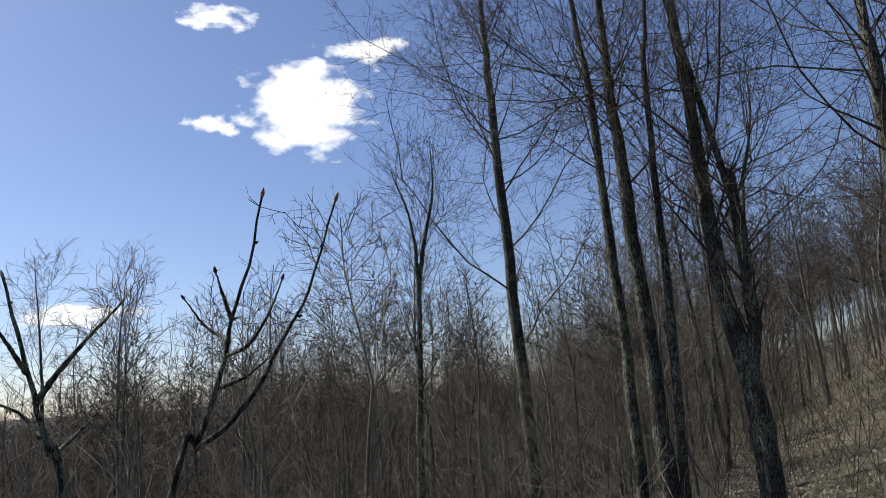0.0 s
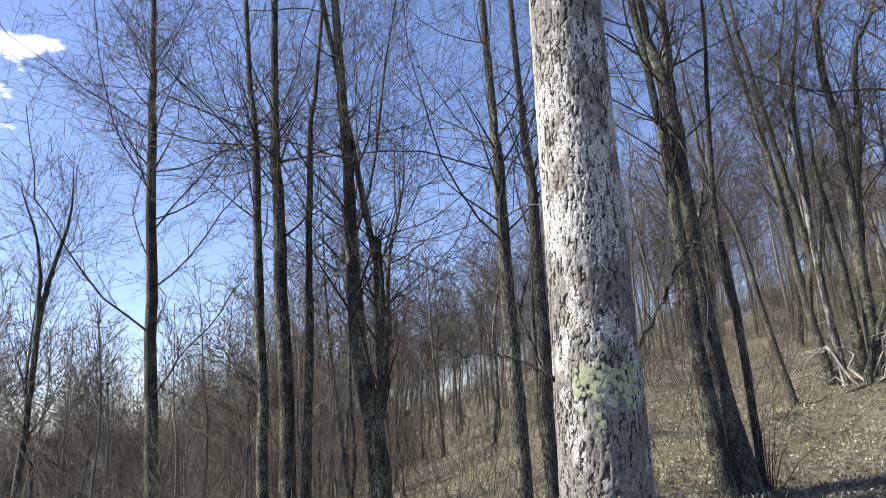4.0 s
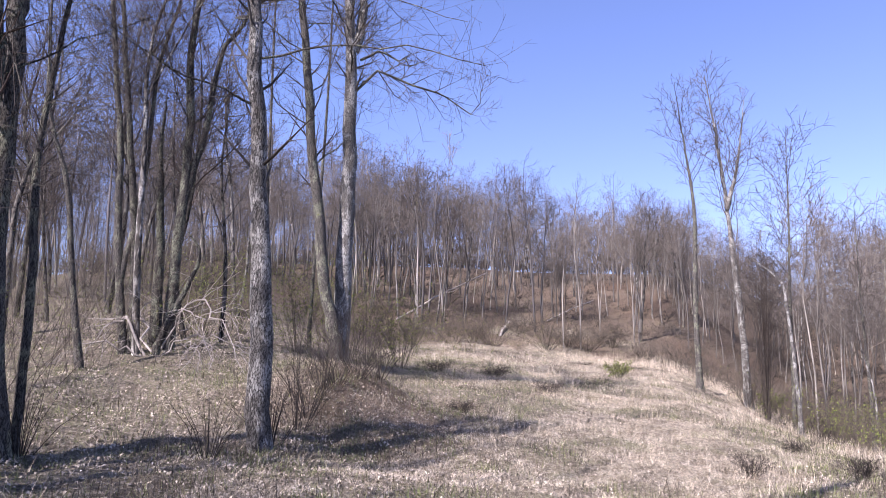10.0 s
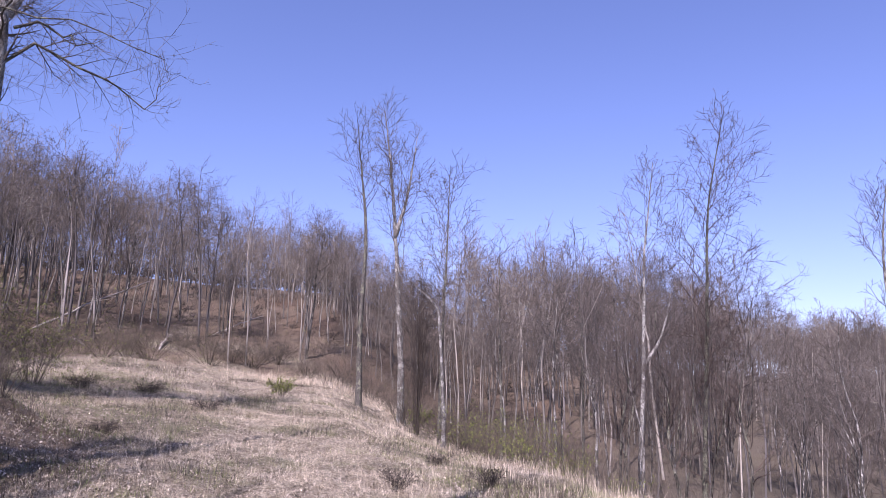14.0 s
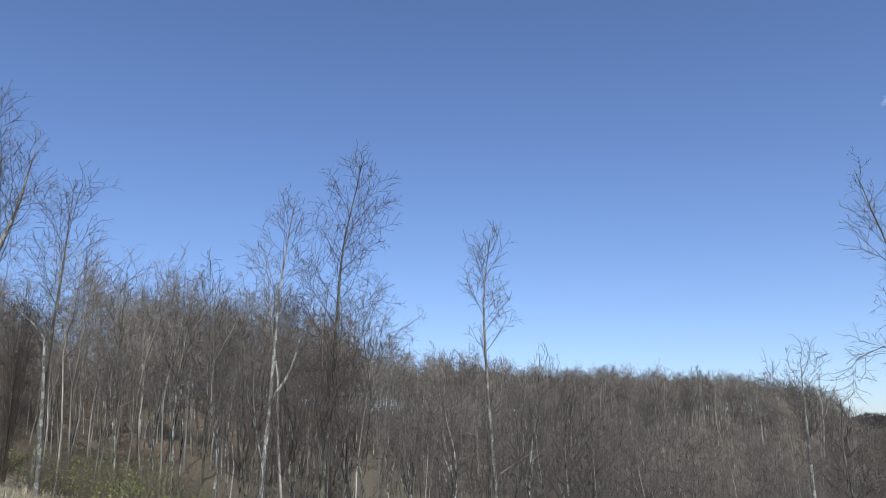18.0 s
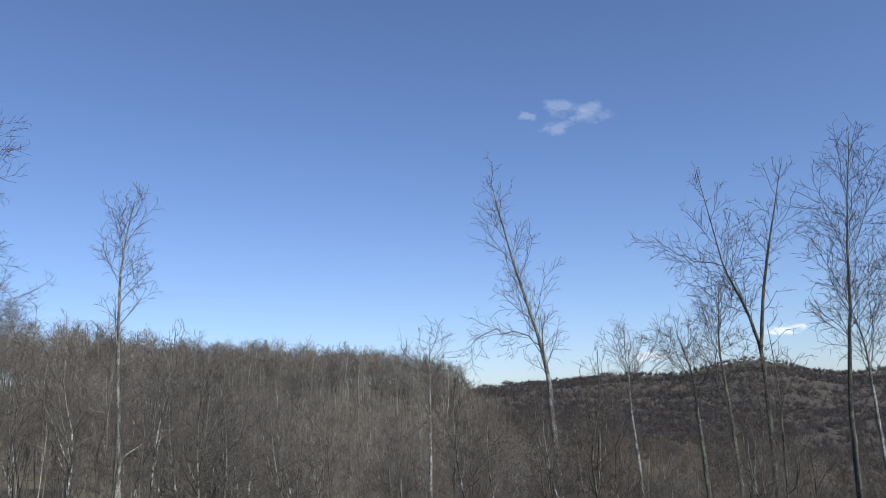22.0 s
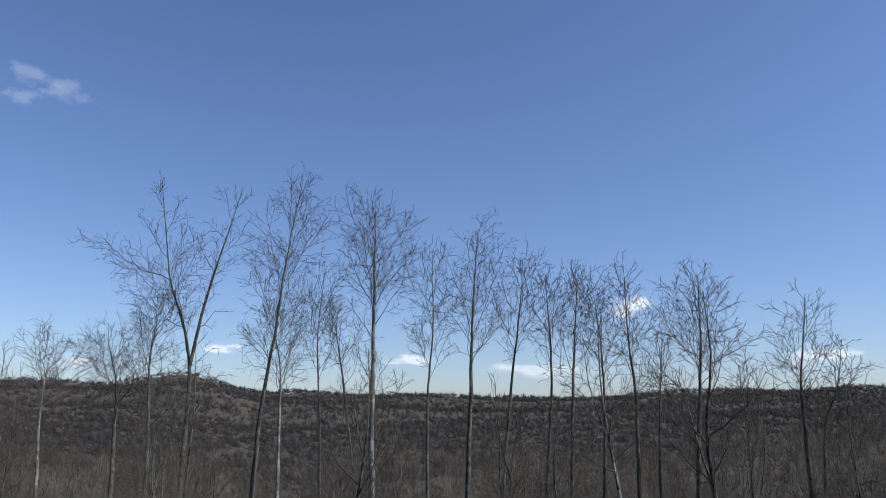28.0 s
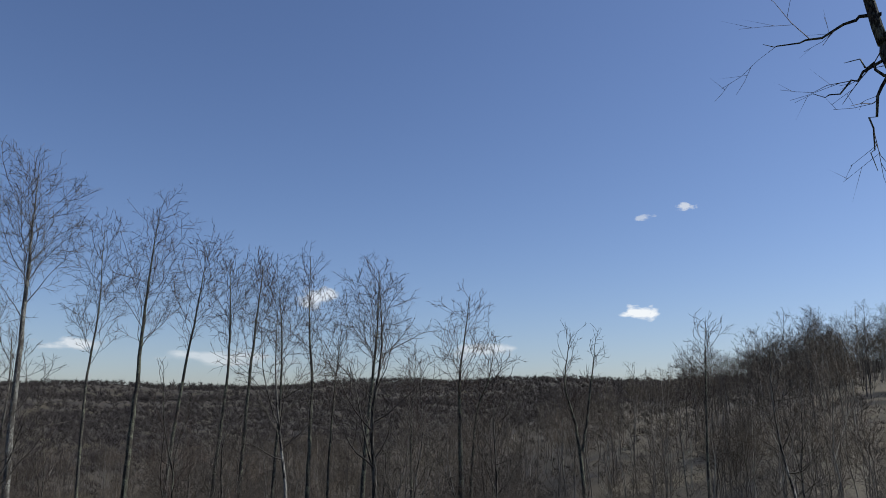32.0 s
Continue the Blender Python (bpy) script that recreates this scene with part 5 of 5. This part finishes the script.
blades("fresh green grass among the straw", "green_grass", 53, 42000, -118, -34, 5, 34, (0.06, 0.18), 0.0032, GRASS, field_gaps, 0.8, 22, 0.25, (0.1, 1.2))
blades("short green grass and weeds on the wood floor", "green_grass", 58, 34000, -66, -22, 5, 24, (0.05, 0.16), 0.0032, GRASS, wood_floor, 0.9, 20, 0.4, (0.2, 1.3))
blades("tall dry grass thinning out at the field edge", "tall_grass", 59, 9000, -128, -84, 14, 56, (0.2, 0.6), 0.0026, STRAW, edge_of_field, 0.9, 14, 0.35, (0.05, 0.9))
blades("pale grass along the brow of the slope", "brow_grass", 54, 18000, -176, -110, 8, 15, (0.10, 0.36), 0.003, STRAW, None, 0.8, 9, 0.12, (0.1, 1.2))
blades("thin dry grass on the wood floor", "wood_grass", 56, 16000, -66, -24, 6, 34, (0.06, 0.24), 0.003, STRAW, wood_floor, 0.8, 8, 0.3, (0.5, 1.5))
blades("low dark weeds matted in the straw", "dark_weeds", 57, 36000, -110, -52, 7, 48, (0.08, 0.34), 0.004, BRUSH, field_gaps, 0.8, 40, 0.35, (0.2, 1.4))


def leaf_litter(label, seed, count, az0, az1, r0, r1, size):
    rng = np.random.RandomState(seed)
    xy = np.array(scatter(rng, count, az0, az1, r0, r1, None, 0.8))
    n = len(xy)
    c = np.stack([xy[:, 0], xy[:, 1], land(xy[:, 0], xy[:, 1]) + 0.014], -1)
    a, s = rng.uniform(0, 6.28, n), rng.uniform(*size, (n, 1))
    u = np.stack([np.cos(a), np.sin(a), rng.normal(size=n) * 0.4], -1) * s
    w = np.stack([-np.sin(a), np.cos(a), rng.normal(size=n) * 0.4], -1) * s * 0.6
    up = np.array([0, 0, 1]) * rng.uniform(0.0, 0.03, (n, 1))
    V = np.stack([c - u, c + w + up, c + u, c - w + up], 1).reshape(-1, 3)
    tagged(new("leaf_litter", mesh_np("leaf_litter", V, np.arange(4 * n).reshape(-1, 4), LITTER, False)), label, "leaves", kind="stuff")


leaf_litter("curled brown dead leaves on the wood floor", 61, 66000, -80, -18, 5, 34, (0.013, 0.032))
leaf_litter("pale dead leaves blown into the field grass", 63, 22000, -112, -60, 6, 26, (0.012, 0.028))


# ---- dead trunks lying on the hillside ----
def fallen_log(az0, r0, h0, az1, r1, h1, rad, seed):
    rng = np.random.RandomState(seed)
    a, e = np.array([*spot(az0, r0), 0.0]), np.array([*spot(az1, r1), 0.0])
    a[2], e[2] = float(land(a[0], a[1])) + h0, float(land(e[0], e[1])) + h1
    g = curve_through([np.zeros(3), (e - a) * 0.35 + (0, 0, 0.15), (e - a) * 0.7 + (0, 0, 0.1), e - a], 14)
    g[1:-1] += rng.normal(size=(12, 3)) * rad * 0.4
    log = tagged(new("fallen_log"), "leaning dead trunk with bleached bark on the slope", "log", "dead trunks")
    log.location = a
    P, R = g[None], np.linspace(rad, rad * 0.45, 14)[None]
    part("trunk", mesh_np("trunk", *tubes(P, R, 9), WHITE_WOOD), log)
    P1, R1 = sprout(rng, P, R, 6, 0.4, 1, 50, 0.14, 5, 0.2, 0.02, 0.4, 0.02)
    for i in range(len(P1)):
        part("branch_stub", mesh_np("branch_stub", *tubes(P1[i:i + 1], R1[i:i + 1], 5), WHITE_WOOD), log)


for k, row in enumerate(((-71.5, 60, -0.1, -78.5, 66, 3.6, 0.085), (-83.0, 66, -0.1, -86.5, 68, 1.8, 0.07), (-79.5, 58, -0.1, -80.2, 62, 0.3, 0.12), (-74.8, 57, -0.05, -73.5, 57, 0.4, 0.10))):
    fallen_log(*row, 700 + k)


def leafing_understorey():
    rng = np.random.RandomState(62)
    out = []
    for az, r, n, sx, h in ((-37, 22, 1200, 3, 1.4), (-43, 24, 2000, 3, 1.6), (-50, 28, 2200, 3, 1.9), (-57, 25, 2600, 2.5, 2.0), (-62, 26, 3000, 2.6, 2.2), (-69, 25, 3000, 2.4, 2.6), (-72, 29, 1800, 2.5, 2.4), (-66, 34, 1800, 4, 2.5), (-84, 60, 1500, 5, 1.6), (-76, 52, 1500, 4, 1.8),
                            (-104, 34, 1100, 3, 1.5), (-108, 33, 900, 3, 1.3), (-20, 26, 900, 4, 1.2), (-10, 22, 900, 4, 1.0), (-31, 26, 900, 3.5, 1.4)):
        x, y = spot(az, r)
        p = rng.normal(size=(n, 2)) * sx + (x, y)
        out.append(np.stack([p[:, 0], p[:, 1], land(p[:, 0], p[:, 1]) + np.abs(rng.normal(size=n)) * h * 0.6 + 0.15], -1))
    c = np.concatenate(out)
    u, w = unit(rng.normal(size=c.shape)), unit(rng.normal(size=c.shape))
    s = rng.uniform(0.014, 0.035, (len(c), 1))
    V = np.stack([c, c + (u + w * 0.5) * s, c + u * s * 2, c + (u - w * 0.5) * s], 1).reshape(-1, 3)
    tagged(new("young_foliage", mesh_np("young_foliage", V, np.arange(len(V)).reshape(-1, 4), GREEN)), "sprinkled yellow-green young leaves on understorey twigs", "leaves", kind="stuff")


leafing_understorey()


# ---- clouds ----
def cloud(label, az, el, wide, high, seed, thick, soft=0.30, glow=1.1, dense=1.0):
    """A flat far cloud, ragged by noise."""
    d = 3600.0
    x, y, z = polar(az, el, d)
    w, h = d * radians(wide) / math.cos(radians(el)), d * radians(high) / math.cos(radians(el))
    me = bpy.data.meshes.new("cloud")
    me.from_pydata([(-w / 2, -h / 2, 0), (w / 2, -h / 2, 0), (w / 2, h / 2, 0), (-w / 2, h / 2, 0)], [], [(0, 1, 2, 3)])
    me.uv_layers.new()
    m = bpy.data.materials.new("cloud")
    m.use_nodes = True
    t = m.node_tree
    t.nodes.clear()
    tc, mp = t.nodes.new("ShaderNodeTexCoord"), t.nodes.new("ShaderNodeMapping")
    mp.inputs["Location"].default_value = (-1, -1, 0)
    mp.inputs["Scale"].default_value = (2, 2, 0)
    t.links.new(tc.outputs["Generated"], mp.inputs["Vector"])
    ln = t.nodes.new("ShaderNodeVectorMath")
    ln.operation = "LENGTH"
    t.links.new(mp.outputs[0], ln.inputs[0])
    ob_c = nd(t, "ShaderNodeMapping")
    ob_c.inputs["Location"].default_value = (seed * 700.0, seed * 310.0, 0)
    ob_c.inputs["Scale"].default_value = (1 / min(330.0, w * 0.5), 1 / min(230.0, h * 0.75), 1)
    t.links.new(tc.outputs["Object"], ob_c.inputs["Vector"])
    n = noise_tex(t, ob_c.outputs[0], 1.9, 6, 0.50)
    ma = t.nodes.new("ShaderNodeMath")
    ma.operation = "MULTIPLY_ADD"
    ma.inputs[1].default_value = 1.9
    t.links.new(n, ma.inputs[0])
    sb = t.nodes.new("ShaderNodeMath")
    sb.operation = "SUBTRACT"
    sb.inputs[0].default_value = thick
    t.links.new(ln.outputs["Value"], sb.inputs[1])
    t.links.new(sb.outputs[0], ma.inputs[2])
    al = ramp(t, ma.outputs[0], (0.62, (0, 0, 0)), (min(0.99, 0.62 + soft), (dense, dense, dense)))
    em, tr, mx, out = (t.nodes.new("ShaderNode" + k) for k in ("Emission", "BsdfTransparent", "MixShader", "OutputMaterial"))
    em.inputs["Color"].default_value, em.inputs["Strength"].default_value = (0.97, 0.98, 1.0, 1), glow
    t.links.new(al, mx.inputs[0])
    t.links.new(tr.outputs[0], mx.inputs[1])
    t.links.new(em.outputs[0], mx.inputs[2])
    t.links.new(mx.outputs[0], out.inputs["Surface"])
    me.materials.append(m)
    ob = new("cloud", me)
    ob.matrix_world = look((x, y, z), (x * 2, y * 2, 2 * z))
    ob.visible_shadow = False
    tagged(ob, label, "cloud", "clouds", "structure")


cloud("bright white puffy cloud", 10.3, 22.2, 11.0, 8.2, 1, 0.52, 0.37)
cloud("small white cloud streak", 17.0, 28.3, 7.5, 2.8, 2, 0.30, 0.37)
cloud("slanting white cloud streak", 5.5, 26.4, 9.5, 3.4, 3, 0.32, 0.37)
cloud("small thin white cloud", 17.5, 20.8, 6.0, 2.8, 4, 0.28, 0.37)
cloud("thin cloud low over the thicket", 27.0, 7.2, 12.0, 2.4, 5, 0.35, 0.37, 1.0, 0.8)
for k, (az, el, wide, high) in enumerate(((-163.9, 22.2, 5.6, 2.6), (-166.0, 21.6, 6.4, 3.2), (-163.3, 20.9, 5.0, 2.4), (-160.9, 21.7, 3.0, 1.6))):
    cloud("thin broken wisp of cloud", az, el, wide, high, 20 + k, 0.16, 0.37, 0.9, 0.13)
cloud("small bright low cloud", 127.1, 6.6, 4.6, 1.5, 7, 0.36, 0.37, 0.92)
cloud("tiny high cloud", 123.4, 14.2, 2.0, 0.9, 8, 0.35, 0.37, 0.8, 0.7)
cloud("thin pale cloud streak", 126.5, 13.6, 2.4, 0.8, 9, 0.25, 0.37, 0.8, 0.5)
cloud("low cloud bank behind the trees", -168.6, 3.4, 4.5, 1.4, 10, 0.30, 0.37, 0.85, 0.6)
cloud("low cloud bank behind the trees", -178.0, 4.7, 4.0, 1.2, 11, 0.35, 0.37, 0.85, 0.7)
cloud("pale cloud behind the tree crowns", 151.4, 7.8, 4.5, 2.2, 12, 0.36, 0.37, 0.9, 0.7)
cloud("low cloud bank behind the trees", 139.0, 3.9, 8.0, 1.8, 13, 0.30, 0.37, 0.85, 0.6)
cloud("long low cloud bank above the ridge", 158.0, 3.3, 16.0, 1.8, 14, 0.22, 0.37, 0.85, 0.5)
cloud("low cloud bank behind the trees", 168.0, 4.0, 6.0, 1.5, 15, 0.3, 0.37, 0.85, 0.7)
